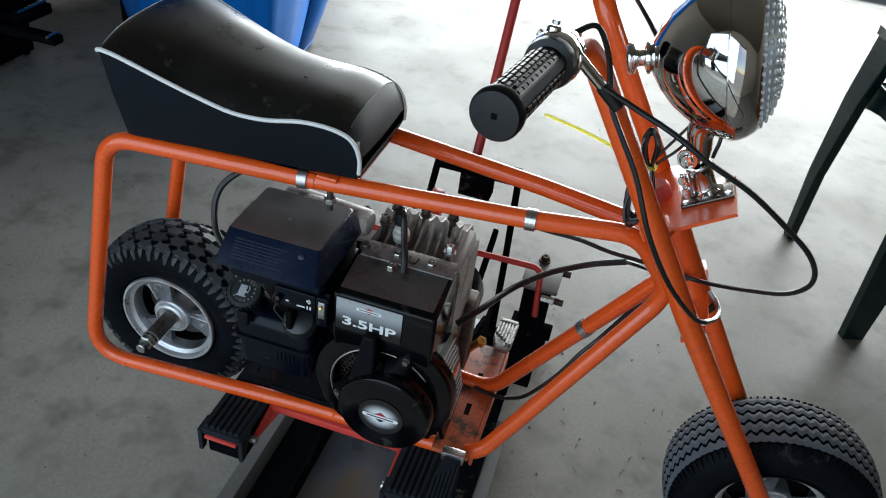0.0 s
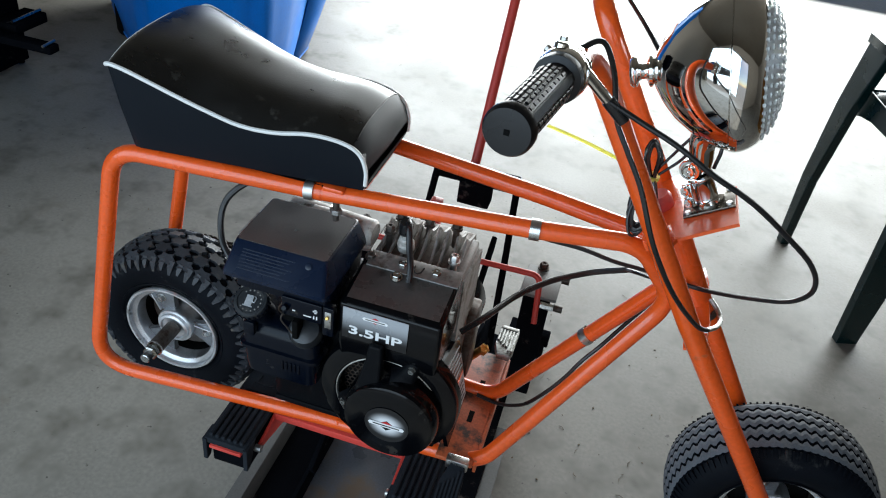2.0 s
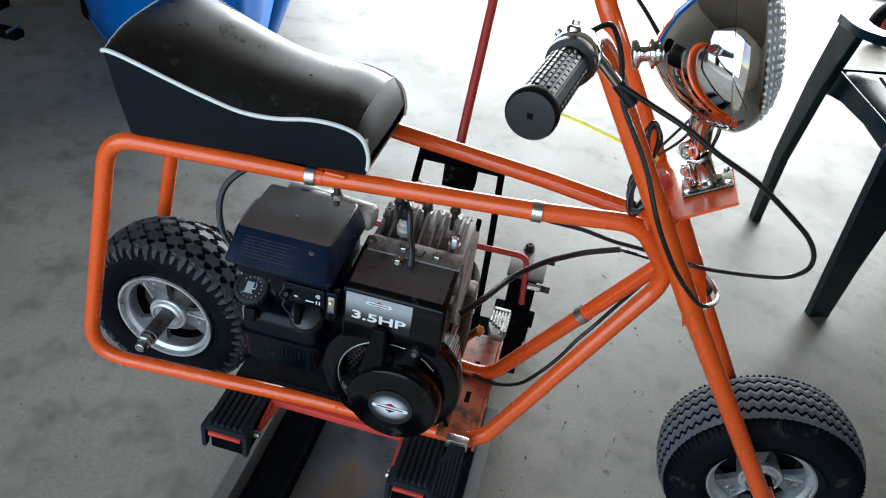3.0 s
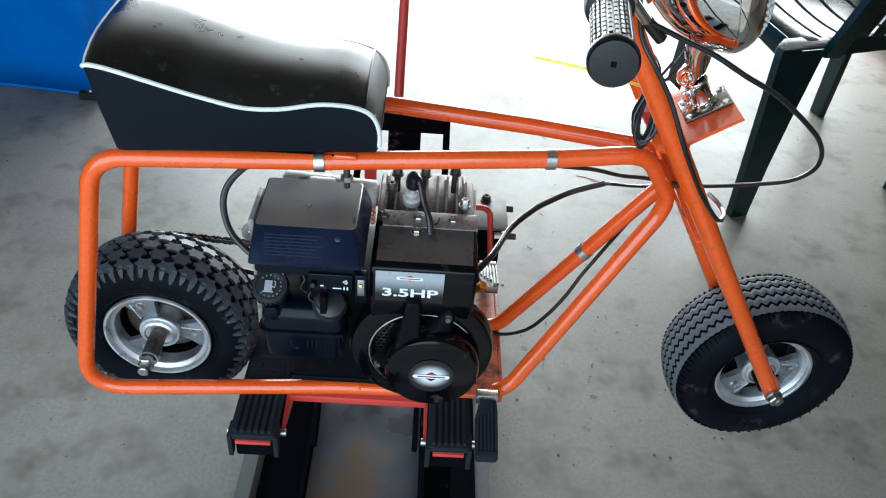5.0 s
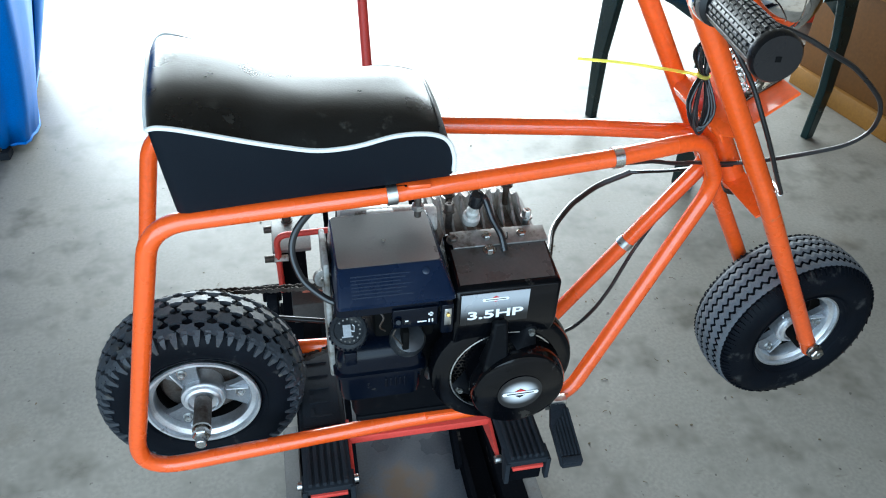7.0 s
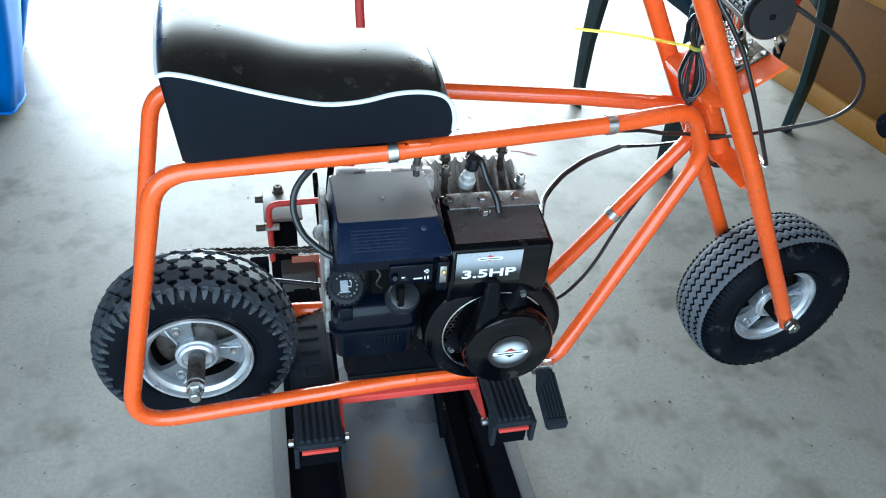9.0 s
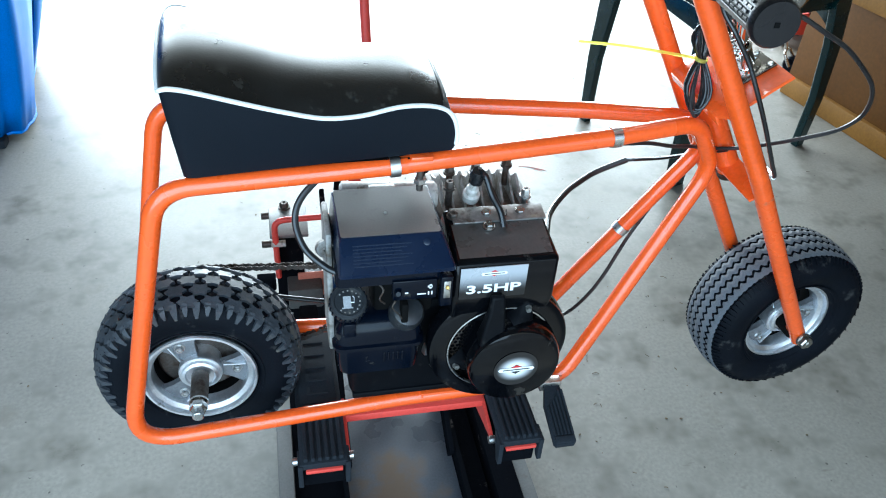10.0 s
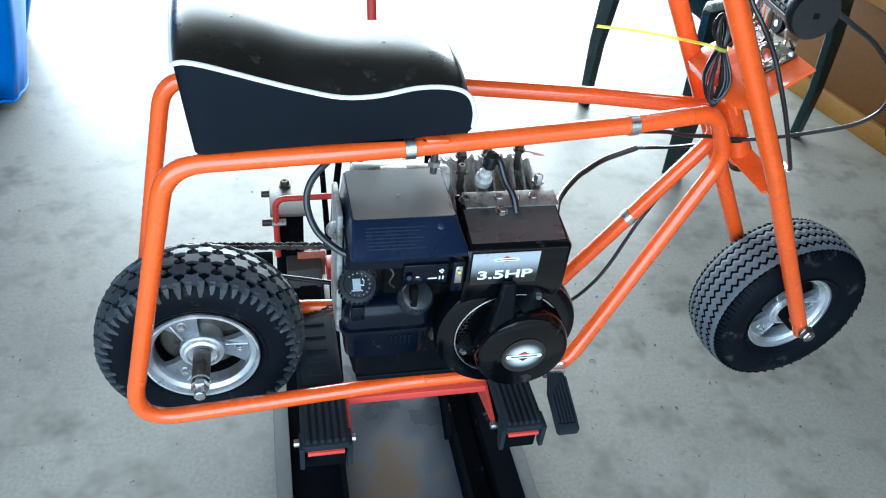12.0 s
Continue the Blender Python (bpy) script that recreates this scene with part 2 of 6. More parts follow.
def halo():
    """A printed white glow that fades to black towards the rim of the badge."""
    m = mat("white_halo_print", (0.01, 0.01, 0.011), 0.3, bump=0)
    nt = m.node_tree
    N, L = nt.nodes, nt.links
    b = N["Principled BSDF"]
    co = N.new("ShaderNodeTexCoord")
    mp = N.new("ShaderNodeMapping")
    mp.inputs["Location"].default_value = (-0.5, -0.5, 0)
    L.new(co.outputs["UV"], mp.inputs["Vector"])
    ln = N.new("ShaderNodeVectorMath")
    ln.operation = 'LENGTH'
    L.new(mp.outputs[0], ln.inputs[0])
    r = N.new("ShaderNodeMapRange")
    r.interpolation_type = 'SMOOTHSTEP'
    r.inputs["From Min"].default_value, r.inputs["From Max"].default_value = 0.12, 0.46
    r.inputs["To Min"].default_value, r.inputs["To Max"].default_value = 1, 0
    L.new(ln.outputs["Value"], r.inputs["Value"])
    mx = N.new("ShaderNodeMix")
    mx.data_type = 'RGBA'
    mx.inputs["A"].default_value, mx.inputs["B"].default_value = (0.010, 0.010, 0.011, 1), (0.75, 0.76, 0.78, 1)
    L.new(r.outputs[0], mx.inputs["Factor"])
    L.new(mx.outputs["Result"], b.inputs["Base Color"])
    return m


HALO = halo()


def fading_decal():
    m = mat("fading_silver_decal", (0.5, 0.5, 0.5), 0.32, 0.2, bump=0)
    nt = m.node_tree
    N, L = nt.nodes, nt.links
    b = N["Principled BSDF"]
    co = N.new("ShaderNodeTexCoord")
    sp = N.new("ShaderNodeSeparateXYZ")
    L.new(co.outputs["Object"], sp.inputs[0])
    r = N.new("ShaderNodeMapRange")
    r.interpolation_type = 'SMOOTHSTEP'
    r.inputs["From Min"].default_value, r.inputs["From Max"].default_value = 0.662, 0.694
    L.new(sp.outputs["Z"], r.inputs["Value"])
    mx = N.new("ShaderNodeMix")
    mx.data_type = 'RGBA'
    mx.inputs["A"].default_value, mx.inputs["B"].default_value = (0.012, 0.012, 0.013, 1), (0.42, 0.44, 0.47, 1)
    L.new(r.outputs[0], mx.inputs["Factor"])
    L.new(mx.outputs["Result"], b.inputs["Base Color"])
    return m


DECAL = fading_decal()


def lens_glass():
    m = bpy.data.materials.new("ribbed_lens_glass")
    m.use_nodes = True
    b = m.node_tree.nodes["Principled BSDF"]
    b.inputs["Base Color"].default_value = (0.93, 0.95, 0.95, 1)
    b.inputs["Roughness"].default_value = 0.12
    b.inputs["Transmission Weight"].default_value = 0.5
    b.inputs["IOR"].default_value = 1.5
    return m


GLASS = lens_glass()

# ---------------------------------------------------------------- mesh helpers


def thing(name, at, label, category, group="", kind=""):
    ob = new(name)
    ob.location = at
    ob.empty_display_size = 0.05
    return tagged(ob, label, category, group, kind)


def mesh_of(name, bm, material, angle=35):
    me = bpy.data.meshes.new(name)
    bmesh.ops.recalc_face_normals(bm, faces=bm.faces)
    bm.to_mesh(me)
    bm.free()
    me.materials.append(material)
    me.shade_smooth()
    me.set_sharp_from_angle(angle=radians(angle))
    return me


def part(name, bm, material, parent, label="", angle=35):
    ob = new(name, mesh_of(name, bm, material, angle))
    ob.parent = parent
    if parent.parent is None and parent.type == 'EMPTY':
        ob.matrix_parent_inverse = Matrix.Translation(-parent.location)
    return tagged(ob, label)


def solid(name, bm, material, label, category, kind="", group="", angle=35):
    return tagged(new(name, mesh_of(name, bm, material, angle)), label, category, group, kind)


def box(lo, hi, bevel=0.0, bm=None, m=None, seg=2):
    bm = bm or bmesh.new()
    lo, hi = Vector(lo), Vector(hi)
    mt = Matrix.Translation((lo + hi) / 2) @ Matrix.Diagonal((*(hi - lo), 1))
    vs = bmesh.ops.create_cube(bm, size=1, matrix=mt)["verts"]
    if bevel:
        es = list({e for v in vs for e in v.link_edges})
        out = bmesh.ops.bevel(bm, geom=es, offset=bevel, segments=seg, profile=0.5, affect='EDGES')
        vs = list({v for f in out["faces"] for v in f.verts} | {v for v in vs if v.is_valid})
    if m is not None:
        bmesh.ops.transform(bm, matrix=m, verts=vs)
    return bm


def prism(outline, depth, m, bevel=0.0, bm=None, seg=2):
    """An outline in x, y, raised by depth along z, then placed by m."""
    bm = bm or bmesh.new()
    lower = [bm.verts.new((x, y, 0)) for x, y in outline]
    upper = [bm.verts.new((x, y, depth)) for x, y in outline]
    n = len(outline)
    fs = [bm.faces.new(lower[::-1]), bm.faces.new(upper)]
    for i in range(n):
        fs.append(bm.faces.new((lower[i], lower[(i + 1) % n], upper[(i + 1) % n], upper[i])))
    vs = lower + upper
    if bevel:
        es = list(fs[1].edges) + list(fs[0].edges)
        out = bmesh.ops.bevel(bm, geom=es, offset=bevel, segments=seg, profile=0.5, affect='EDGES')
        vs = list({v for f in out["faces"] for v in f.verts} | {v for v in vs if v.is_valid})
    bmesh.ops.transform(bm, matrix=m, verts=vs)
    return bm


def axes(at, z, x=(1, 0, 0)):
    """A pose at a point whose z axis runs along z, and whose x axis is as near to x as can be."""
    z = Vector(z).normalized()
    x = Vector(x)
    x = (x - z * x.dot(z)).normalized()
    y = z.cross(x)
    m = Matrix((x, y, z)).transposed().to_4x4()
    return Matrix.Translation(at) @ m


def rod(a, b, r, n=16, bm=None, r2=None, bevel=0.0):
    bm = bm or bmesh.new()
    a, b = Vector(a), Vector(b)
    d = b - a
    prof = [(0, 0), (r, 0), (r2 if r2 is not None else r, d.length), (0, d.length)]
    if bevel:
        rr = r2 if r2 is not None else r
        prof = [(0, 0), (r - bevel, 0), (r, bevel), (rr, d.length - bevel), (rr - bevel, d.length), (0, d.length)]
    return lathe(prof, axes(a, d, (0.3, 0.9, 0.2)), n, bm)


def lathe(profile, m, n=32, bm=None, start=0.0, sweep=2 * math.pi):
    """Turns a profile of (radius, height) about z."""
    bm = bm or bmesh.new()
    rings = []
    for r, h in profile:
        if r < 1e-6:
            rings.append([bm.verts.new(m @ Vector((0, 0, h)))])
        else:
            rings.append([bm.verts.new(m @ Vector((r * math.cos(start + sweep * i / n), r * math.sin(start + sweep * i / n), h))) for i in range(n)])
    for p, q in zip(rings, rings[1:]):
        for i in range(n):
            j = (i + 1) % n
            if len(p) == 1 and len(q) == 1:
                continue
            if len(p) == 1:
                bm.faces.new((p[0], q[i], q[j]))
            elif len(q) == 1:
                bm.faces.new((p[i], p[j], q[0]))
            else:
                bm.faces.new((p[i], p[j], q[j], q[i]))
    return bm


def fillet(points, radius, n=7):
    """A polyline with its corners rounded."""
    P = [Vector(p) for p in points]
    out = [P[0]]
    for a, b, c in zip(P, P[1:], P[2:]):
        u, v = (a - b), (c - b)
        lim = min(u.length, v.length) * 0.48
        u.normalize(), v.normalize()
        ang = u.angle(v)
        d = min(lim, radius / math.tan(ang / 2)) if ang > 0.05 else lim
        p, q = b + u * d, b + v * d
        for i in range(n + 1):
            t = i / n
            out.append(p * (1 - t) ** 2 + b * 2 * t * (1 - t) + q * t * t)
    out.append(P[-1])
    return out


def spline(points, n=8):
    """A smooth line through all the points."""
    P = [Vector(p) for p in points]
    P = [P[0] * 2 - P[1]] + P + [P[-1] * 2 - P[-2]]
    out = []
    for a, b, c, d in zip(P, P[1:], P[2:], P[3:]):
        for i in range(n):
            t = i / n
            out.append(0.5 * (2 * b + (c - a) * t + (2 * a - 5 * b + 4 * c - d) * t * t + (3 * b - a - 3 * c + d) * t ** 3))
    out.append(P[-2])
    return out


def tube(path, r, n=12, bm=None, flat=1.0):
    """A round tube along a path, with closed ends. r: one radius, or a function of the share of the way."""
    bm = bm or bmesh.new()
    P = [Vector(p) for p in path]
    P = [p for i, p in enumerate(P) if i == 0 or (p - P[i - 1]).length > 1e-5]
    side = None
    rings = []
    for i, p in enumerate(P):
        d = (P[min(i + 1, len(P) - 1)] - P[max(i - 1, 0)]).normalized()
        if side is None:
            side = d.orthogonal().normalized()
        side = (side - d * side.dot(d)).normalized()
        up = d.cross(side)
        rad = r(i / (len(P) - 1)) if callable(r) else r
        rings.append([bm.verts.new(p + (side * math.cos(2 * math.pi * k / n) + up * math.sin(2 * math.pi * k / n) * flat) * rad) for k in range(n)])
    for p, q in zip(rings, rings[1:]):
        for k in range(n):
            bm.faces.new((p[k], p[(k + 1) % n], q[(k + 1) % n], q[k]))
    bm.faces.new(rings[0][::-1])
    bm.faces.new(rings[-1])
    return bm


def ribbon(path, width, thick, up, bm=None):
    """A flat strap along a path."""
    bm = bm or bmesh.new()
    P = [Vector(p) for p in path]
    rings = []
    for i, p in enumerate(P):
        d = (P[min(i + 1, len(P) - 1)] - P[max(i - 1, 0)]).normalized()
        s = d.cross(Vector(up)).normalized()
        u = s.cross(d)
        rings.append([bm.verts.new(p + s * a * width / 2 + u * b * thick / 2) for a, b in ((-1, -1), (1, -1), (1, 1), (-1, 1))])
    for p, q in zip(rings, rings[1:]):
        for k in range(4):
            bm.faces.new((p[k], p[(k + 1) % 4], q[(k + 1) % 4], q[k]))
    bm.faces.new(rings[0][::-1])
    bm.faces.new(rings[-1])
    return bm


def loft(rows, bm=None, closed=True, caps=True):
    """A skin over rows of points, all of one length."""
    bm = bm or bmesh.new()
    R = [[bm.verts.new(p) for p in row] for row in rows]
    n = len(R[0])
    for p, q in zip(R, R[1:]):
        for k in range(n if closed else n - 1):
            bm.faces.new((p[k], p[(k + 1) % n], q[(k + 1) % n], q[k]))
    if caps:
        bm.faces.new(R[0][::-1])
        bm.faces.new(R[-1])
    return bm


def hexbolt(at, axis, r, h, bm=None, washer=0.0):
    bm = bm or bmesh.new()
    m = axes(at, axis)
    if washer:
        lathe([(0, 0), (washer, 0), (washer, h * 0.25), (0, h * 0.25)], m, 18, bm)
    lathe([(0, h * 0.2), (r, h * 0.2), (r, h * 0.85), (r * 0.85, h), (r * 0.45, h), (r * 0.40, h * 0.8), (0, h * 0.8)], m, 6, bm)
    return bm


def lettering(name, text, size, m, material, parent, depth=0.0004, wide=1.0, label=""):
    cu = bpy.data.curves.new(name, 'FONT')
    cu.body, cu.size, cu.extrude, cu.align_x, cu.align_y, cu.offset = text, size, depth, 'CENTER', 'CENTER', 0.0004
    tmp = new("lettering_tmp", cu)
    me = bpy.data.meshes.new_from_object(tmp)
    bpy.data.objects.remove(tmp)
    bpy.data.curves.remove(cu)
    me.transform(m @ Matrix.Diagonal((wide, 1, 1, 1)))
    me.materials.clear()
    me.materials.append(material)
    ob = new(name, me)
    ob.parent = parent
    if parent.parent is None and parent.type == 'EMPTY':
        ob.matrix_parent_inverse = Matrix.Translation(-parent.location)
    return tagged(ob, label)


# ---------------------------------------------------------------- the garage

# the floor slab and the drive beyond are one sheet out to the horizon
bm = bmesh.new()
bmesh.ops.create_grid(bm, x_segments=2, y_segments=2, size=400, matrix=Matrix.Translation((0, 0, -0.02)))
solid("ground", bm, DRIVE, "pale sunlit concrete drive outside the garage", "ground", "structure")
solid("floor", box((-3.2, -1.75, -0.12), (4.6, 4.45, 0.0)), CONCRETE, "worn grey concrete garage floor with scuffs and specks", "floor", "structure")
solid("wall_west", box((-3.35, -1.75, 0), (-3.2, 4.45, 2.7)), WALLM, "plain painted garage side wall", "wall", "structure")
solid("wall_east", box((4.6, -1.75, 0), (4.75, 4.45, 2.7)), WALLM, "plain painted garage side wall", "wall", "structure")
# the doorway here is assumed, out of view, to admit the fill light
bm = box((-3.35, -1.9, 0), (-2.3, -1.75, 2.7))
box((1.9, -1.9, 0), (4.75, -1.75, 2.7), bm=bm)
box((-2.3, -1.9, 2.2), (1.9, -1.75, 2.7), bm=bm)
solid("wall_south", bm, WALLM, "garage back wall with an assumed, unseen open doorway", "wall", "structure")
bm = box((-3.35, 4.45, 0), (-1.6, 4.6, 2.7))
box((3.5, 4.45, 0), (4.75, 4.6, 2.7), bm=bm)
box((-1.6, 4.45, 2.45), (3.5, 4.6, 2.7), bm=bm)
solid("wall_north", bm, WALLM, "garage front wall with a wide open doorway", "wall", "structure")
solid("ceiling", box((-3.35, -1.9, 2.7), (4.75, 4.6, 2.85)), CEILM, "pale garage ceiling board", "ceiling", "structure")

# ---------------------------------------------------------------- the mini bike
bike = thing("mini_bike", (0.45, 0, 0.27), "orange tube-frame mini bike with black seat, raised on a lift", "mini bike")
MID = -0.02  # the bike's middle plane, in y

# frame: two bent tube loops, near (right-hand) and far (left-hand)
near = fillet([(0.30, -0.095, 0.812), (0.018, -0.110, 0.806), (-0.076, -0.107, 0.391), (0.30, -0.091, 0.404), (0.556, -0.09, 0.412), (0.742, -0.035, 0.746),
               (0.684, -0.067, 0.834), (0.56, -0.085, 0.829), (0.30, -0.094, 0.812)], 0.055, 9)
part("right_frame_loop", tube(near, 0.0115, 16), ORANGE, bike, "bent orange steel tube loop, scuffed")
far = fillet([(0.30, 0.066, 0.812), (0.0, 0.108, 0.800), (-0.082, 0.108, 0.40), (0.30, 0.06, 0.420), (0.545, 0.036, 0.425), (0.750, 0.004, 0.762),
              (0.704, -0.008, 0.810), (0.56, 0.020, 0.813), (0.30, 0.066, 0.812)], 0.055, 9)
part("left_frame_loop", tube(far, 0.0115, 16), ORANGE, bike, "bent orange steel tube loop")
part("seat_cross_tube", rod((0.335, -0.09, 0.810), (0.335, 0.06, 0.812), 0.009), ORANGE, bike)
for x, y, z in ((0.285, -0.0965, 0.8118), (0.562, -0.0848, 0.829)):
    part("tube_clip", lathe([(0.0117, -0.006), (0.0131, -0.006), (0.0131, 0.006), (0.0117, 0.006)], axes((x, y, z), (1, 0.04, 0.05)), 20), STEEL, bike,
         "bright metal cable clip")
part("tube_clip", lathe([(0.0117, -0.006), (0.0131, -0.006), (0.0131, 0.006), (0.0117, 0.006)], axes((0.6573, 0.0187, 0.610), (0.205, -0.032, 0.337)), 20), STEEL, bike,
     "bright metal cable clip")
# strap bolt under the top tube
sb = part("strap_bolt", rod((0.317, -0.093, 0.803), (0.317, -0.092, 0.774), 0.0042, 14), RUST, bike, "small strap bolt under the top tube")
part("strap_nut", rod((0.317, -0.092, 0.7905), (0.317, -0.092, 0.7840), 0.0078, 6, bevel=0.0008), STEEL, sb)
# small welded tab on the top tube
part("tab", box((0.303, -0.105, 0.820), (0.330, -0.089, 0.8265), 0.002), ORANGE, bike)

# engine mounting plates between the lower tubes
bm = box((0.492, -0.110, 0.416), (0.548, 0.130, 0.424), 0.002)
box((0.548, -0.10, 0.398), (0.553, 0.128, 0.424), 0.001, bm)
part("front_engine_plate", bm, ORANGE_DIRTY, bike, "oily orange steel plate with slots")
for y in (-0.02, 0.05):
    # slots are near-black bars, their shade put into the colour
    part("slot", box((0.518, y - 0.012, 0.4236), (0.526, y + 0.012, 0.4246), 0.0004, seg=1), DARK, bike)
bm = box((0.24, -0.078, 0.416), (0.335, 0.075, 0.423), 0.002)
part("rear_engine_plate", bm, ORANGE, bike)
part("plate_bracket", prism([(-0.013, -0.010), (0.012, -0.010), (0.009, 0.012), (0.0065, 0.052), (-0.0055, 0.052), (-0.008, 0.012)], 0.004, axes((0.322, -0.0825, 0.408), (0, -1, 0), (1, 0, 0)), 0.0008),
     ORANGE, bike, "upright orange welded bracket")
bm = box((0.333, -0.101, 0.4145), (0.420, -0.078, 0.4185), 0.001)
box((0.3335, -0.101, 0.4005), (0.337, -0.0985, 0.4145), 0.0008, bm)
part("plate_flange", bm, ORANGE, bike)

# ---- steering head and fork
S = Vector((0.515, 0.0, -0.857))          # down the steering axis
HEAD = Vector((0.772, MID, 0.772))
STEM = HEAD + Vector((-0.0145, 0, 0))      # the head tube stands behind the middle of the yokes
bm = rod(STEM - S * 0.108, STEM + S * 0.046, 0.0165, 24, bevel=0.001)
head = part("steering_head", bm, ORANGE, bike, "orange head tube")
part("head_bearing_cup", lathe([(0.0150, 0), (0.0185, 0), (0.0185, 0.008), (0.015, 0.008)], axes(STEM + S * 0.046, S), 24), RUST, head)
part("fork_right_leg", tube(fillet([(0.981, -0.070, 0.417), (0.755, -0.122, 0.780), (0.578, -0.124, 1.068), (0.548, -0.34, 1.072)], 0.045, 9), 0.0125, 18), ORANGE, bike,
            "orange fork tube bent outwards as the handlebar")
part("fork_left_leg", tube(fillet([(0.960, 0.075, 0.417), (0.742, 0.047, 0.780), (0.572, 0.030, 1.062), (0.546, 0.30, 1.066)], 0.045, 9), 0.0125, 18), ORANGE, bike)
# flattened fork ends
for x, y in ((0.973, -0.072), (0.952, 0.073)):
    part("fork_end", prism([(-0.013, -0.02), (0.013, -0.02), (0.014, 0.012), (0.0, 0.022), (-0.014, 0.012)], 0.006,
                           axes((x, y + 0.003, 0.433), (0, 1, 0), (0.857, 0, 0.515)), 0.001), ORANGE, bike)
# upper yoke: a folded plate that carries the headlight, with a slot for the stem
U = axes(HEAD - S * 0.119, -S, (0.857, 0, 0.515))
bm = prism([(-0.032, -0.082), (-0.020, -0.098), (0.000, -0.100), (0.004, -0.090), (0.068, -0.086), (0.0672, -0.002), (0.022, 0.004), (0.014, 0.058), (-0.020, 0.058), (-0.032, 0.046)], 0.004, U, 0.001)
box((-0.034, -0.082, -0.010), (-0.030, 0.046, 0.004), 0.001, bm, U)
part("upper_yoke", bm, ORANGE, bike, "orange folded plate yoke")
part("stem_nut", lathe([(0, 0), (0.016, 0), (0.016, 0.012), (0.0135, 0.017), (0, 0.018)], U @ Matrix.Translation((-0.018, -0.012, 0.004)), 24), RED, bike, "red stem cap")
Lw = axes(HEAD + S * 0.026, -S, (0.857, 0, 0.515))
bm = prism([(-0.028, -0.092), (-0.002, -0.096), (0.002, -0.05), (0.000, 0.04), (-0.004, 0.068), (-0.030, 0.066)], 0.004, Lw, 0.001)
part("lower_yoke", bm, ORANGE, bike)

# ---- grips
G0, G1 = Vector((0.545, -0.342, 1.072)), Vector((0.563, -0.215, 1.070))


def grip(a, b, parent_label):
    d = (b - a).normalized()
    m = axes(a, d, (0, 0, 1))
    ln = (b - a).length
    g = part("grip", lathe([(0, -0.0005), (0.0185, 0), (0.0205, 0.003), (0.0205, 0.010), (0.0165, 0.012),
                            (0.0160, ln - 0.012), (0.0215, ln - 0.010), (0.0225, ln - 0.004), (0.0215, ln), (0.0, ln)], m, 36), GRIPRUBBER, bike, parent_label)
    bm = bmesh.new()
    for k in range(22):
        if k % 11 in (3, 4):
            continue
        an = 2 * math.pi * k / 22
        rows = 9
        for j in range(rows):
            h0 = 0.017 + (ln - 0.036) * (j + (0.45 if k % 2 else 0.0)) / (rows + 0.45)
            q = m @ pose(0, 0, 0, 0, 0, math.degrees(an)) @ Matrix.Translation((0.0160, 0, h0))
            box((-0.001, -0.0015, 0), (0.0020, 0.0015, (ln - 0.036) / rows * 0.76), 0.0004, bm, q, 1)
    for k in (3.5, 14.5):
        an = 2 * math.pi * k / 22
        box((-0.001, -0.0040, 0.014), (0.0016, 0.0040, ln - 0.014), 0.0006, bm, m @ pose(0, 0, 0, 0, 0, math.degrees(an)) @ Matrix.Translation((0.0160, 0, 0)), 1)
    part("grip_ribs", bm, GRIPRUBBER, g)
    # hole drawn as a near-black square, its shade in the colour
    part("end_hole", box((-0.0022, -0.0022, -0.0010), (0.0022, 0.0022, 0.0002), m=m), DARK, g)
    return g


grip(G0, G1, "ribbed black rubber throttle grip")
grip(Vector((0.548, 0.315, 1.066)), Vector((0.562, 0.19, 1.064)), "ribbed black rubber grip")
# throttle housing
T = axes(G1, (G1 - G0), (0, 0, 1))
tw = part("throttle_housing", lathe([(0.013, 0.0), (0.022, 0.0), (0.0235, 0.004), (0.0235, 0.014), (0.021, 0.018), (0.013, 0.018)], T, 28), CHROME, bike, "chrome twist-grip housing")
part("housing_clamp", rod(T @ Vector((0.014, -0.006, 0.010)), T @ Vector((0.026, -0.006, 0.012)), 0.0065, 18, bevel=0.0015), CHROME, tw)
part("clamp_screw", hexbolt(T @ Vector((0.0255, -0.006, 0.012)), T.to_3x3() @ Vector((1, 0, 0.1)), 0.0034, 0.005), CHROME_WORN, tw)
part("housing_band", lathe([(0.013, 0.018), (0.0200, 0.018), (0.0205, 0.021), (0.0205, 0.030), (0.0190, 0.033), (0.013, 0.033)], T, 28), CHROME, tw)
part("band_screw", hexbolt(T @ Vector((0.010, -0.019, 0.026)), T.to_3x3() @ Vector((0.4, -0.9, 0)), 0.0034, 0.005), CHROME_WORN, tw)
part("cable_stop", rod(T @ Vector((0.012, 0.012, 0.008)), Vector((0.607, -0.190, 1.048)), 0.0052, 14), CHROME, tw)
part("far_lever_perch", lathe([(0.012, 0.0), (0.019, 0.002), (0.019, 0.018), (0.012, 0.02)], axes((0.564, 0.17, 1.064), (0, 1, 0)), 24), CHROME, bike, "chrome lever perch")

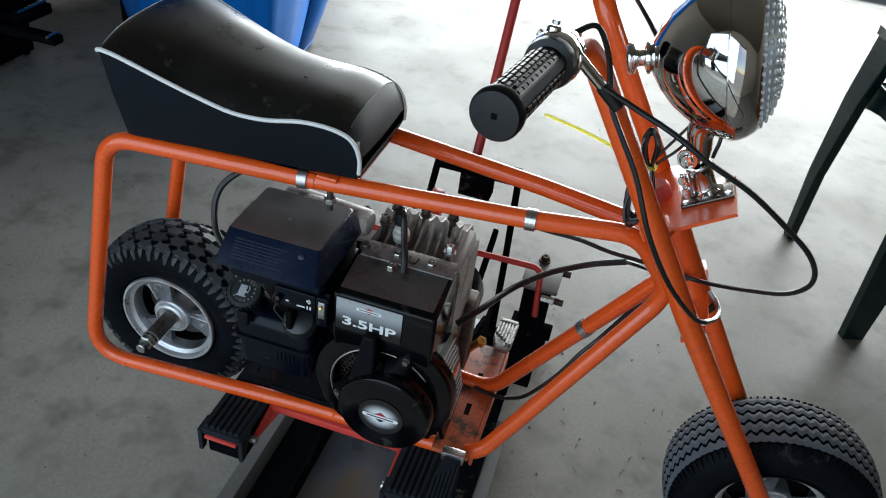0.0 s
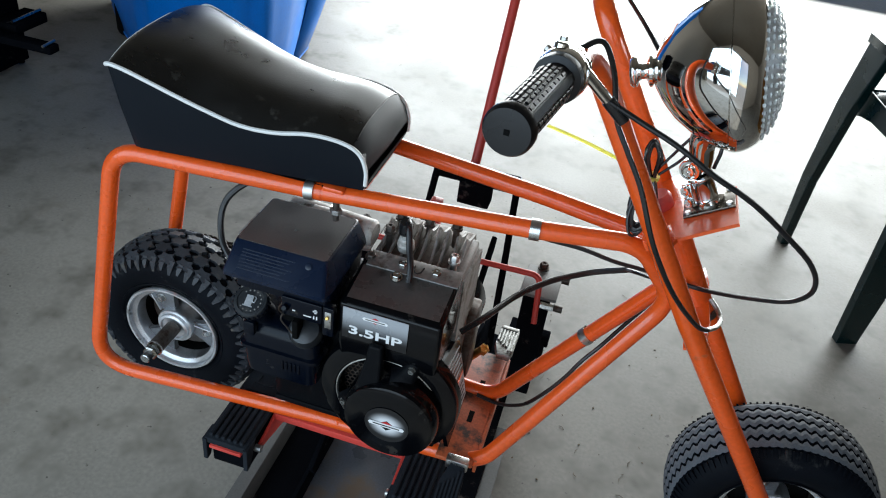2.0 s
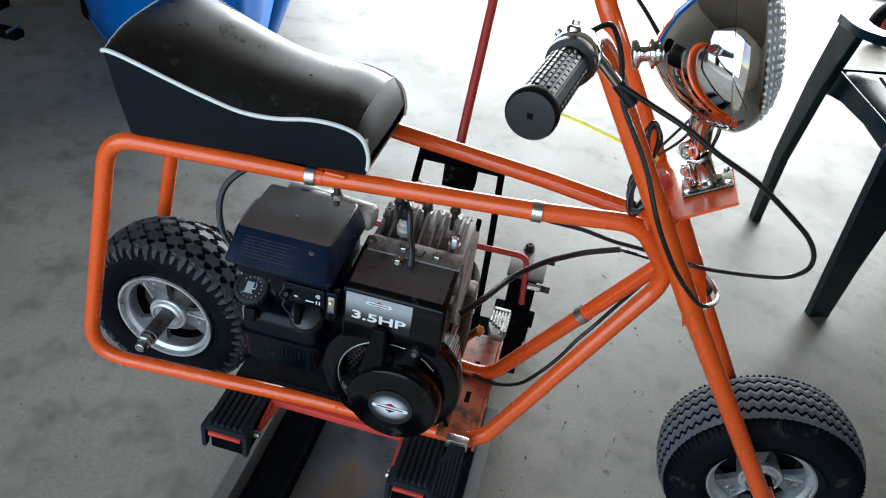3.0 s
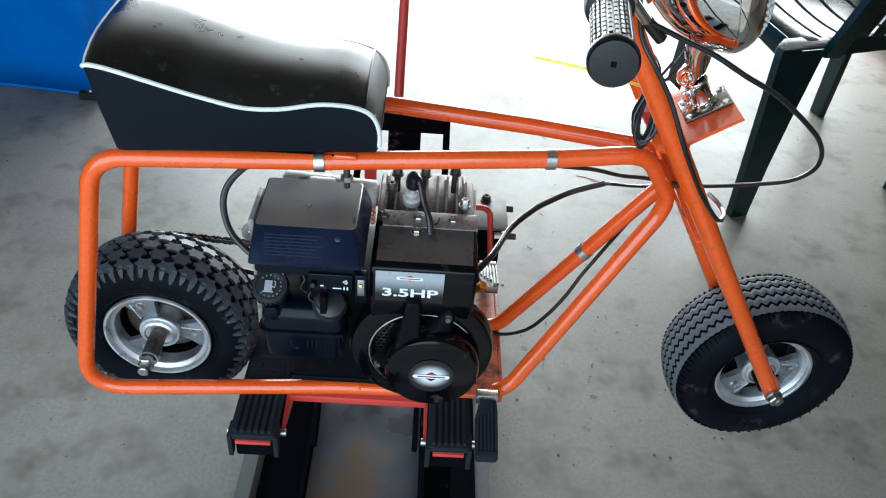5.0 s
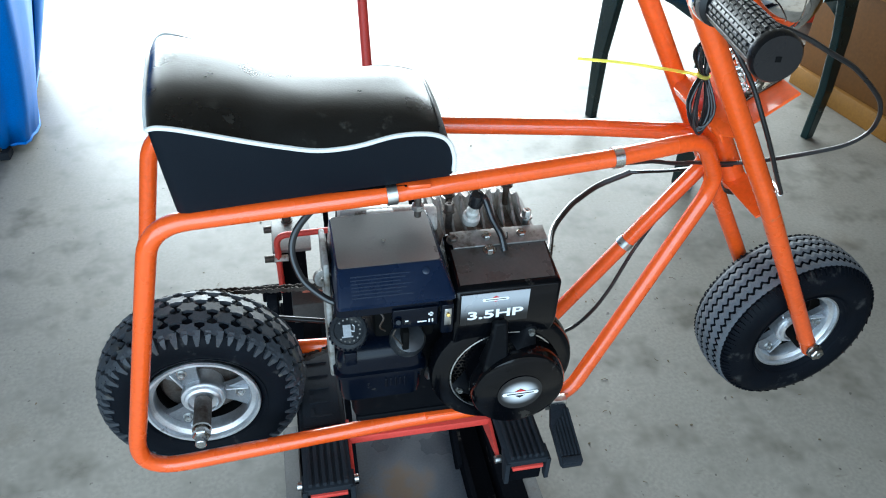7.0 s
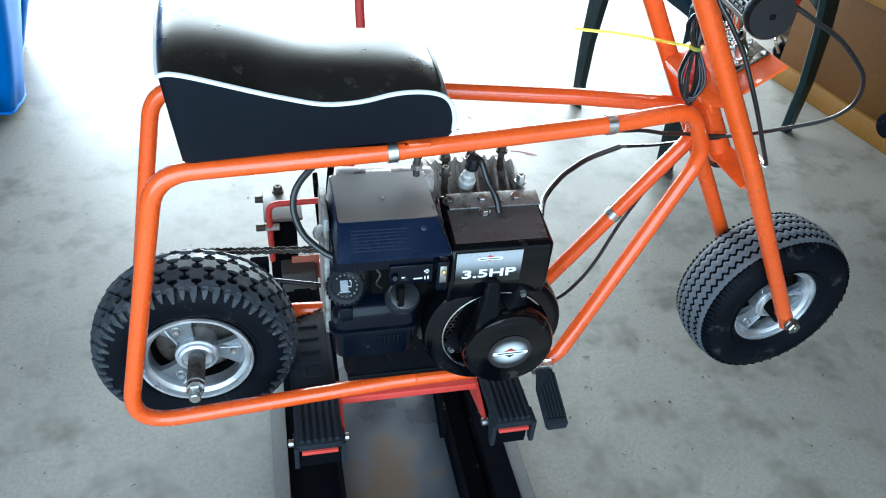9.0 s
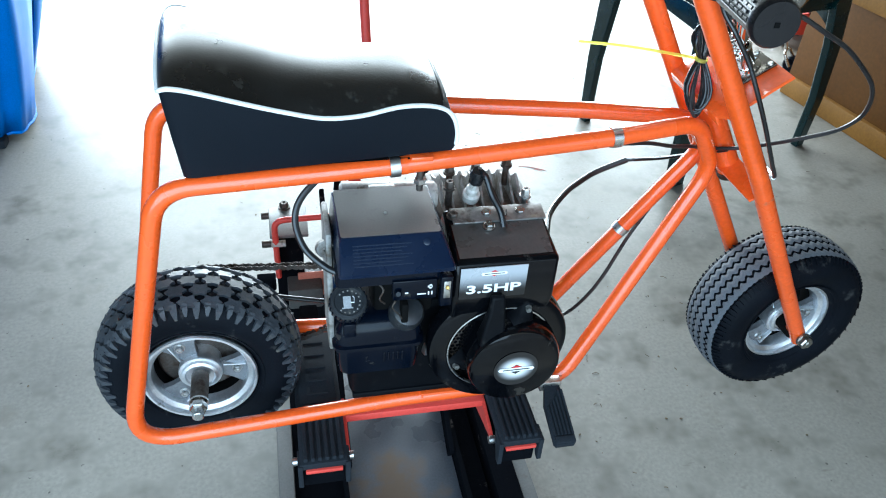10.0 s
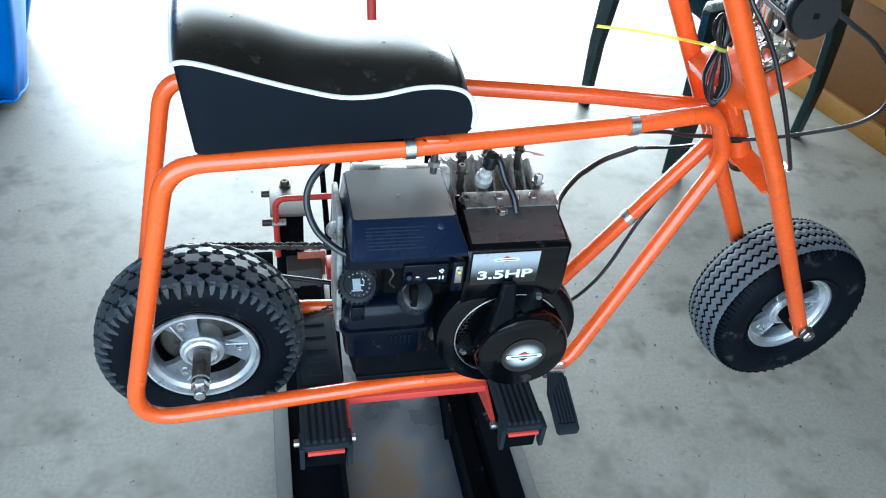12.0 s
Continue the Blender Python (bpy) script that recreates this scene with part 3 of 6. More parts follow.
# ---- seat
# stations along the seat: x, height of the piping, height of the crown, inset of the rounded rear corners
ST = [(0.0415, 0.929, 0.945, 0.016), (0.0430, 0.932, 0.948, 0.008), (0.0475, 0.9355, 0.951, 0.0025), (0.056, 0.9365, 0.953, 0), (0.076, 0.931, 0.953, 0), (0.129, 0.912, 0.942, 0), (0.165, 0.900, 0.930, 0),
      (0.205, 0.889, 0.919, 0), (0.245, 0.888, 0.914, 0), (0.285, 0.894, 0.914, 0), (0.316, 0.893, 0.911, 0), (0.338, 0.887, 0.903, 0), (0.350, 0.876, 0.886, 0), (0.356, 0.858, 0.864, 0), (0.356, 0.840, 0.842, 0)]
CREASE = 11      # the top ends here in a seam, and a plain front panel goes down


def seat_edge(x, inset=0.0):
    return -0.136 + 0.115 * (x - 0.046) + inset, 0.092 - 0.115 * (x - 0.046) - inset


rows, pipe_near, pipe_far = [], [], []
for x, zp, zc, inset in ST:
    a, b = seat_edge(x, inset)
    skew = 0.009 * max(0.0, 1 - (x - 0.0415) / 0.12)     # the far rear corner reaches further back
    row = []
    for i in range(17):
        t = i / 16
        e = 1 - abs(2 * t - 1) ** 3.2
        row.append((x - skew * t, a + (b - a) * t, zp + (zc - zp) * e))
    rows.append(row)
    pipe_near.append((x, a - 0.0012, zp))
    pipe_far.append((x - skew, b + 0.0005, zp - 0.001))
seat = part("seat", loft(rows[:CREASE + 1], closed=False, caps=False), VINYL, bike, "black vinyl banana seat with white piping", angle=60)
mod = seat.modifiers.new("smooth", 'SUBSURF')
mod.levels = mod.render_levels = 2
mod.boundary_smooth = 'PRESERVE_CORNERS'
bm = bmesh.new()
srows = []
for x, zp, zc, inset in ST:
    a, b = seat_edge(x, inset)
    mid = (a + b) / 2
    along = (x - 0.0415) / 0.3145
    skew = 0.009 * max(0.0, 1 - (x - 0.0415) / 0.12)
    xb = 0.050 + 0.302 * along
    zb = 0.8205 + 0.009 * along
    tuck = 0.82 + 0.13 * along ** 1.5
    lo_a, lo_b = mid + (a - mid) * tuck, mid + (b - mid) * tuck
    srows.append([(xb, lo_a, zb), (xb * 0.5 + x * 0.5, lo_a * 0.45 + a * 0.55 - 0.001, zb * 0.5 + zp * 0.5), (x, a, zp), (x - skew / 2, (a + b) / 2, zp - 0.004), (x - skew, b, zp),
                  (xb * 0.5 + x * 0.5 - skew / 2, lo_b * 0.45 + b * 0.55 + 0.001, zb * 0.5 + zp * 0.5), (xb, lo_b, zb)])
loft(srows, bm, closed=True, caps=True)
part("seat_sides", bm, VINYL_SIDE, seat, "plain black vinyl side panels", angle=50)
back = [(p[0] - 0.0012, p[1], p[2] - 0.001) for p in rows[0][1:-1:2]]
part("piping", tube(list(reversed(spline(pipe_near, 4))) + back + spline(pipe_far, 4), 0.0026, 8), PIPING, seat, "thin white edge piping")
drop = [[(p[0] + 0.0005, p[1], p[2]) for p in rows[CREASE]], [(0.3475, p[1], p[2] - 0.012) for p in rows[CREASE]]] + rows[CREASE + 2:]
part("front_panel", loft(drop, closed=False, caps=False), VINYL_SIDE, seat, "plain black vinyl front panel", angle=60)
part("front_seam", tube([(p[0] + 0.0010, p[1], p[2] - 0.0004) for p in rows[CREASE][1:-1]], 0.0013, 6), VINYL, seat)
part("seat_base", box((0.06, -0.10, 0.812), (0.345, 0.055, 0.823), 0.002), DARK, seat)

# ---- wheels


def crown(y, R):
    return R - 0.0065 * (abs(y) / 0.036) ** 2.2


def wheel(name, c, knobby, label, turn=0.0):
    m = axes(c, (math.sin(turn), -math.cos(turn), 0), (math.cos(turn), math.sin(turn), 0))            # z towards the bike's right side
    R = 0.1425 if knobby else 0.1385
    f = 1.0 if knobby else 0.95      # share of the rear rim's radius
    rim = part(name, lathe([(r * f, h) for r, h in [(0.0665, 0.006), (0.0670, 0.0205), (0.0685, 0.0245), (0.0735, 0.0265), (0.0752, 0.0282), (0.0758, 0.0325), (0.0775, 0.0350), (0.0808, 0.0350), (0.0822, 0.032), (0.0810, 0.0275), (0.072, 0.026),
                            (0.070, 0.0), (0.072, -0.026), (0.0785, -0.031), (0.0715, -0.034), (0.0665, -0.02), (0.0665, 0.006)]], m, 64), ALU, bike, label)
    # three broad spokes with ribs and bolts
    for k in range(3):
        q = m @ pose(0, 0, 0, 0, 0, 120 * k + 355)
        arc = [(r * f * math.cos(radians(a)), r * f * math.sin(radians(a))) for r, a in
               [(0.026, -28), (0.050, -19), (0.0675, -27), (0.068, -13), (0.0683, 0), (0.068, 13), (0.0675, 27), (0.050, 19), (0.026, 28)]]
        part("spoke", prism(arc, 0.010, q @ Matrix.Translation((0, 0, 0.005)), 0.0025), SPOKE, rim)
        part("spoke_rib", box((0.032, 0.0115, 0.012), (0.064 * f, 0.0140, 0.0215), 0.0008, m=q), ALU, rim)
        part("rim_bolt", hexbolt(q @ Vector((0.052, 0.002, 0.014)), (0, -1, 0), 0.0058, 0.008, washer=0.0075), STEEL, rim)
    part("hub", lathe([(0.010, -0.03), (0.027, -0.03), (0.030, 0.006), (0.0315, 0.020), (0.0305, 0.024), (0.027, 0.0245), (0.0255, 0.029), (0.0215, 0.0305), (0.0195, 0.0275), (0.010, 0.026)], m, 40), ALU, rim)
    # near-black lining paints the shade inside the rim
    part("rim_barrel", lathe([(0.0663 * f, 0.004), (0.0655 * f, 0.003), (0.0655 * f, -0.028), (0.0663 * f, -0.030)], m, 48), DARK, rim, "inside of the rim, shade put into its near-black colour")
    if not knobby:
        # added disc, near-black so that the spoke windows look shaded
        part("dark_backing_disc", lathe([(0, -0.030), (0.056, -0.030), (0.058, -0.026), (0.058, -0.014), (0.054, -0.011), (0, -0.011)], m, 40), DARK, rim)
    if knobby:
        part("sprocket_carrier", lathe([(0, -0.036), (0.060, -0.036), (0.062, -0.030), (0.062, -0.012), (0.058, -0.008), (0, -0.008)], m, 40), RUST, rim)
    if knobby:                        # the tyre sits off-centre on its rim
        m = m @ Matrix.Translation((0, 0, -0.013))
    else:                             # a broader tyre, also off-centre
        m = m @ Matrix.Translation((0, 0, -0.007)) @ Matrix.Diagonal((1, 1, 1.13, 1))
    prof = [(0.0785 * f, 0.0275), (0.0805 * f, 0.037), (0.0865 * f, 0.0435), (0.098, 0.050), (0.112, 0.0515), (0.123, 0.0485), (0.131, 0.043), (0.1355, 0.036)]
    prof += [(crown(y, R) - (0 if knobby else 0.0035), y) for y in (0.030, 0.022, 0.012, 0.0, -0.012, -0.022, -0.030)]
    prof += [(r, -y) for r, y in reversed(prof[:8])]
    part("tyre", lathe(prof, m, 72), RUBBER, rim, "knobby black tyre with star-shaped blocks" if knobby else "black tyre with zigzag ribs", angle=50)
    bm = bmesh.new()
    if knobby:
        cnt = 28
        star = [(0.0104, 0.0), (0.0062, 0.0045), (0.0066, 0.0098), (0.0, 0.0072), (-0.0066, 0.0098), (-0.0062, 0.0045), (-0.0104, 0.0), (-0.0062, -0.0045), (-0.0066, -0.0098),
                (0.0, -0.0072), (0.0066, -0.0098), (0.0062, -0.0045)]
        for j, y in enumerate((-0.0355, -0.0178, 0.0, 0.0178, 0.0355)):
            for k in range(cnt):
                an = 2 * math.pi * (k + (0.5 if j % 2 else 0)) / cnt
                r = crown(y, R) - 0.001
                tilt = math.degrees(math.atan(0.022 * 2.2 / 0.036 * (abs(y) / 0.036) ** 1.2 * 0.45)) * (-1 if y > 0 else 1)
                q = m @ pose(0, 0, 0, 0, 0, math.degrees(an)) @ Matrix.Translation((r, 0, y)) @ pose(0, 0, 0, 0, 90, 0) @ pose(0, 0, 0, 0, tilt, 0)
                prism([(p[1] * 0.95, p[0] * 1.42) for p in star], 0.0058, q, 0.0, bm)
        # side lugs that run down the shoulder
        for sgn in (1, -1):
            for k in range(cnt * 2):
                an = 2 * math.pi * (k + 0.25) / (cnt * 2)
                q = m @ pose(0, 0, 0, 0, 0, math.degrees(an))
                wd = 0.0056 if k % 2 else 0.0044
                lo = 0.119 if k % 2 else 0.124
                sec = [[(lo, -wd * .5, sgn * 0.048), (lo, wd * .5, sgn * 0.048), (lo, wd * .3, sgn * 0.0512), (lo, -wd * .3, sgn * 0.0512)],
                       [(0.131, -wd, sgn * 0.040), (0.131, wd, sgn * 0.040), (0.132, wd * .8, sgn * 0.0485), (0.132, -wd * .8, sgn * 0.0485)],
                       [(0.135, -wd, sgn * 0.033), (0.135, wd, sgn * 0.033), (0.1400, wd * .85, sgn * 0.0405), (0.1400, -wd * .85, sgn * 0.0405)]]
                loft([[q @ Vector(p) for p in s] for s in sec], bm)
    else:
        n = 256
        groove = bmesh.new()
        edges = [-0.0375, -0.0232, -0.0078, 0.0078, 0.0232, 0.0375]
        for j in range(5):
            y0, y1 = edges[j] + 0.0021, edges[j + 1] - 0.0021
            sec, walls = [], ([], [])
            for i in range(n):
                an = 2 * math.pi * i / n
                zz = (-0.0026, -0.0010, 0.0026, 0.0012)[i % 4]
                a = y0 + (zz if j > 0 else (0.0012 if i % 3 == 0 else 0))
                b = y1 + (zz if j < 4 else (-0.0012 if i % 3 == 0 else 0))
                q = m @ pose(0, 0, 0, 0, 0, math.degrees(an))
                walls[0].append([q @ Vector((crown(a, R) - 0.006, 0, a)), q @ Vector((crown(a, R) + 0.0058, 0, a))])
                sec.append([q @ Vector((crown(a, R) + 0.0058, 0, a)), q @ Vector((crown((a + b) / 2, R) + 0.0070, 0, (a + b) / 2)), q @ Vector((crown(b, R) + 0.0058, 0, b))])
                walls[1].append([q @ Vector((crown(b, R) + 0.0058, 0, b)), q @ Vector((crown(b, R) - 0.006, 0, b))])
            loft(sec + sec[:1], bm, closed=False, caps=False)
            for w in walls:
                loft(w + w[:1], groove, closed=False, caps=False)
        part("tread", bm, TREAD, rim, "grey worn faces of the zigzag ribs", 22)
        # unworn rubber; its black also paints the shade inside the grooves
        part("groove_wall", groove, RUBBER, rim, "black unworn groove walls, groove shade put into their colour", 22)
        for sgn in (1, -1):
            bm = bmesh.new()
            for k in range(96):
                q = m @ pose(0, 0, 0, 0, 0, 3.75 * k)
                lo = 0.126 if k % 2 else 0.130
                sec = [[(lo, -.0012, sgn * 0.0440), (lo, .0012, sgn * 0.0440), (lo, .0008, sgn * 0.0468), (lo, -.0008, sgn * 0.0468)],
                       [(0.135, -.0016, sgn * 0.034), (0.135, .0016, sgn * 0.034), (0.1380, .0013, sgn * 0.0395), (0.1380, -.0013, sgn * 0.0395)]]
                loft([[q @ Vector(p) for p in s] for s in sec], bm)
            part("shoulder_ribs", bm, RUBBER, rim, "", 30)
    if knobby:
        part("tread", bm, KNOB, rim, "", 30)
    # moulded ring on the sidewall
    part("sidewall_bead", lathe([(0.0865 * f, 0.0425), (0.0875 * f, 0.0455), (0.0895 * f, 0.0470), (0.0915 * f, 0.0476), (0.092 * f, 0.0465)], m, 64), RUBBER, rim)
    return rim


RW, FW = Vector((0.018, -0.004, 0.435)), Vector((0.967, -0.010, 0.433))
wheel("rear_wheel", RW, True, "cast aluminium rear wheel rim")
wheel("front_wheel", FW, False, "cast aluminium front wheel rim", radians(4))
# rear axle, which stands far out
bm = rod(RW + Vector((0, -0.028, 0)), RW + Vector((0, -0.078, 0)), 0.0125, 22, bevel=0.001)
part("axle_spacer", bm, RUST, bike, "greasy steel axle spacer")
part("axle", rod(RW + Vector((0, 0.10, 0)), RW + Vector((0, -0.108, 0)), 0.0078, 18, bevel=0.001), STEEL, bike)
part("axle_washer", lathe([(0.008, 0), (0.0135, 0), (0.0135, 0.003), (0.008, 0.003)], axes(RW + Vector((0, -0.079, 0)), (0, -1, 0)), 22), CHROME_WORN, bike)
part("axle_nut", hexbolt(RW + Vector((0, -0.083, 0)), (0, -1, 0), 0.0125, 0.012), CHROME_WORN, bike)
part("axle", rod(FW + Vector((-0.007, 0.10, 0)), FW + Vector((0.006, -0.086, 0)), 0.0065, 18, bevel=0.001), STEEL, bike)
part("axle_nut", hexbolt(FW + Vector((0.0054, -0.077, 0)), (0.07, -1, 0), 0.0115, 0.013, washer=0.0125), CHROME_WORN, bike)
part("axle_spacer", rod(FW + Vector((0.0018, -0.025, 0)), FW + Vector((0.004, -0.058, 0)), 0.0165, 22, bevel=0.002), DARK, bike)
# sprocket and chain on the far side
bm = lathe([(0.03, -0.002), (0.106, -0.002), (0.106, 0.002), (0.03, 0.002), (0.03, -0.002)], axes(RW + Vector((0, 0.074, 0)), (0, -1, 0)), 48)
part("sprocket", bm, RUST, bike, "toothed steel rear sprocket")
# chain: two straight runs of plates and rollers


def chain_run(a, b):
    bm = bmesh.new()
    a, b = Vector(a), Vector(b)
    d = b - a
    n = int(d.length / 0.0095)
    for i in range(n):
        p = a + d * ((i + 0.5) / n)
        q = axes(p, (0, -1, 0), d)
        off = 0.0042 if i % 2 else 0.0028
        for s in (-off, off):
            prism([(-0.0062, -0.0022), (-0.0045, -0.0042), (-0.0025, -0.0042), (0, -0.0026), (0.0025, -0.0042), (0.0045, -0.0042), (0.0062, -0.0022), (0.0062, 0.0022), (0.0045, 0.0042),
                   (0.0025, 0.0042), (0, 0.0026), (-0.0025, 0.0042), (-0.0045, 0.0042), (-0.0062, 0.0022)], 0.0011, q @ Matrix.Translation((0, 0, s)), 0, bm)
        lathe([(0, -0.0055), (0.0026, -0.0055), (0.0026, 0.0055), (0, 0.0055)], q @ Matrix.Translation((0.0047, 0, 0)), 8, bm)
    return bm


ch = part("drive_chain", chain_run((0.02, 0.074, 0.550), (0.330, 0.074, 0.530)), RUST, bike, "oily steel roller chain")
part("lower_chain_run", chain_run((0.02, 0.060, 0.345), (0.330, 0.060, 0.470)), RUST, ch)

part("brake_rod", rod((0.05, 0.085, 0.493), (0.24, 0.085, 0.447), 0.0042, 12), CABLE, bike, "thin black rod beside the rear wheel")

# ---- engine
eng = part("engine", box((0.228, -0.098, 0.424), (0.475, 0.075, 0.60), 0.014, seg=3), MATTEBLACK, bike, "black 3.5 horsepower petrol engine, dusty and oily")
part("crankcase_foot", box((0.232, -0.100, 0.4235), (0.485, 0.08, 0.434), 0.003), MATTEBLACK, eng)
# cylinder and cooling fins
# dark steel tone here paints the shade in the gaps between fins
part("cylinder", box((0.352, -0.055, 0.58), (0.474, 0.060, 0.706), 0.008), RUST, eng)
random.seed(4)
for i in range(9):
    x = 0.362 + i * 0.0135
    tip = 0.036 + random.uniform(-0.004, 0.003) - (0.008 if i == 8 else 0)
    bm = prism([(-0.060, 0.0), (0.062, 0.0), (0.058, 0.005), (0.034, 0.012), (0.016, tip * 0.60), (0.004, tip), (-0.004, tip - 0.001), (-0.017, tip * 0.60), (-0.034, 0.010), (-0.056, 0.004)], 0.0032,
               axes((x + random.uniform(-0.002, 0.002), -0.002, 0.70), (1, 0, random.uniform(-0.06, 0.06)), (0, 1, 0)), 0.0006, seg=1)
    part("cooling_fin", bm, FIN, eng, "grey dusty cooling fin" if i == 0 else "")
part("spark_plug", lathe([(0, 0), (0.0115, 0), (0.0115, 0.010), (0.0085, 0.012), (0.0085, 0.020), (0.0062, 0.022), (0.0055, 0.036), (0, 0.036)], axes((0.397, -0.040, 0.722), (0.0, -0.35, 1)), 18),
     CREAM, eng, "grey-white spark plug")
part("plug_boot", lathe([(0, 0), (0.0092, 0), (0.0098, 0.014), (0.0075, 0.020), (0, 0.021)], axes((0.398, -0.053, 0.756), (0.05, -0.3, 1)), 16), CABLE, eng, "black plug boot")
part("plug_lead", tube(spline([(0.400, -0.052, 0.773), (0.406, -0.066, 0.772), (0.413, -0.082, 0.752), (0.421, -0.098, 0.738), (0.424, -0.110, 0.722)]), 0.0042, 10), CABLE, eng)
for x, y, z, h in ((0.454, -0.002, 0.736, 0.030), (0.370, -0.030, 0.724, 0.026), (0.376, 0.000, 0.730, 0.022), (0.414, 0.008, 0.726, 0.022), (0.467, -0.055, 0.722, 0.024)):
    bm = rod((x, y, z - 0.02), (x, y, z + h * 0.4), 0.0045, 12)
    hexbolt((x, y, z + h * 0.3), (0, 0, 1), 0.0062, 0.012, bm, 0.008)
    part("head_bolt", bm, RUST if h != 0.024 else STEEL, eng)
part("head_casting", box((0.468, -0.060, 0.61), (0.482, 0.035, 0.712), 0.005), FIN, eng, "bare cast aluminium head side")

# blower housing: the tall black shroud with a sloping top, then the round recoil housing
sh = part("shroud", loft([[(0.352, -0.150, 0.600), (0.482, -0.150, 0.600), (0.480, -0.060, 0.600), (0.352, -0.060, 0.600)],
                          [(0.352, -0.160, 0.640), (0.485, -0.160, 0.640), (0.483, -0.060, 0.640), (0.352, -0.060, 0.640)],
                          [(0.352, -0.1605, 0.703), (0.485, -0.1605, 0.703), (0.484, -0.060, 0.703), (0.352, -0.060, 0.703)],
                          [(0.354, -0.157, 0.7085), (0.483, -0.157, 0.7085), (0.483, -0.066, 0.7245), (0.354, -0.066, 0.7245)]]), BLACKPAINT, eng, "glossy black pressed-steel shroud")
bv = sh.modifiers.new("rounded", 'BEVEL')
bv.width, bv.segments, bv.limit_method, bv.angle_limit = 0.005, 3, 'ANGLE', radians(40)
top = lambda y: 0.7085 + (y + 0.157) * (0.017 / 0.095)
# lighter sheet over the shroud: dust and painted sheen
part("dusty_top", loft([[(0.359, -0.152, top(-0.152) + 0.0004), (0.478, -0.152, top(-0.152) + 0.0004)], [(0.359, -0.096, top(-0.096) + 0.0012), (0.479, -0.096, top(-0.096) + 0.0012)]], closed=False, caps=False),
     DUSTY, sh, "dusty worn paint, with sheen put into its grey")
bm = prism([(0.362, -0.097), (0.484, -0.097), (0.484, -0.070), (0.362, -0.070)], 0.0028, Matrix(((1, 0, 0, 0), (0, 1, 0, 0), (0, 0.179, 1, top(0) + 0.0015), (0, 0, 0, 1))), 0.0008)
part("bare_metal_strip", bm, STRIP, sh, "scratched bare metal strip")
for x, y in ((0.364, -0.082), (0.407, -0.082), (0.452, -0.083), (0.406, -0.104)):
    part("shroud_bolt", hexbolt((x, y, top(y) + 0.002), (0, -0.18, 1), 0.0062, 0.0065, washer=0.0082), CHROME_WORN if x > 0.37 else RUST, sh)
vm = Matrix(((1, 0, 0, 0.4285), (0, 1, 0, -0.086), (0, 0.179, 1, top(-0.086) + 0.0047), (0, 0, 0, 1)))
part("hand_mark", tube([vm @ Vector(p) for p in ((-0.0060, 0.006, 0), (-0.0055, 0.0, 0), (-0.003, -0.005, 0), (0.0005, -0.006, 0), (0.004, -0.003, 0), (0.0062, 0.006, 0))], 0.0011, 6), PRINTBLACK, sh,
     "hand-drawn black mark")
# name plate
DM = axes((0.4015, -0.1618, 0.6805), (0, -1, 0), (1, 0, 0))
dec = part("decal", prism([(-0.0425, -0.0270), (0.0425, -0.0270), (0.0425, 0.0215), (-0.0425, 0.0215)], 0.0008, DM, 0.0), DECAL, eng, "silver and black power decal")
lettering("decal_lettering", "3.5HP", 0.0178, DM @ Matrix.Translation((0.0005, -0.0125, 0.0010)), WHITE, dec, wide=1.62)
part("decal_bar", prism([(-0.0150, 0.0094), (0.0150, 0.0094), (0.0168, 0.0116), (0.0150, 0.0138), (-0.0150, 0.0138), (-0.0168, 0.0116)], 0.0008, DM @ Matrix.Translation((0, 0, 0.0008))), WHITE, dec)
part("decal_print", box((-0.0128, 0.0110, 0.0016), (0.0128, 0.0122, 0.0018), m=DM), PRINTBLACK, dec)
part("decal_diamond", prism([(-0.0075, 0.0), (0, 0.0048), (0.0075, 0.0), (0, -0.0048)], 0.0003, DM @ Matrix.Translation((0, 0.0118, 0.0008))), PRINTRED, dec)
# flared side panel with its warning print
def side(u, v, out=0.0):
    """A point of the flared side panel: u from front to back, v from bottom to top."""
    lo = Vector((0.5085, -0.110, 0.448)).lerp(Vector((0.5060, 0.000, 0.448)), u)
    hi = Vector((0.4835, -0.152, 0.618)).lerp(Vector((0.4850, -0.030, 0.590)), u)
    return lo.lerp(hi, v) + Vector((out, 0, out * 0.15))


def patch(u0, u1, v0, v1, out, thick=0.0006):
    q = ((u0, v0), (u1, v0), (u1, v1), (u0, v1))
    return loft([[side(*p, out) for p in q], [side(*p, out + thick) for p in q]])


sp_ = part("side_panel", patch(0, 1, 0, 1, -0.006, 0.006), BLACKPAINT, eng, "black flared side panel with warning print")
part("warning_label", patch(0.30, 0.96, 0.05, 0.42, 0.0002), SILVER, sp_, "pale grey warning label")
part("label_stripe", patch(0.30, 0.96, 0.42, 0.46, 0.0002), ORANGE, sp_, "orange stripe")
for k in range(4):
    part("print_line", patch(0.36, 0.90, 0.10 + 0.075 * k, 0.125 + 0.075 * k, 0.0010, 0.0003), PRINTBLACK, sp_)
for k in range(5):
    part("white_print_line", patch(0.32, 0.96 - 0.07 * (k % 2), 0.54 + 0.075 * k, 0.562 + 0.075 * k, 0.0003, 0.0003), SILVER, sp_)
part("clutch_drum", lathe([(0, 0), (0.060, 0), (0.066, 0.004), (0.067, 0.012), (0.067, 0.040), (0.060, 0.046), (0, 0.046)], axes((0.430, 0.056, 0.555), (0, 1, 0)), 44), BLACKPAINT, eng, "black clutch drum")

# round recoil housing
HC = Vector((0.4235, -0.090, 0.556))
hm = axes(HC, (0, -1, 0), (1, 0, 0))
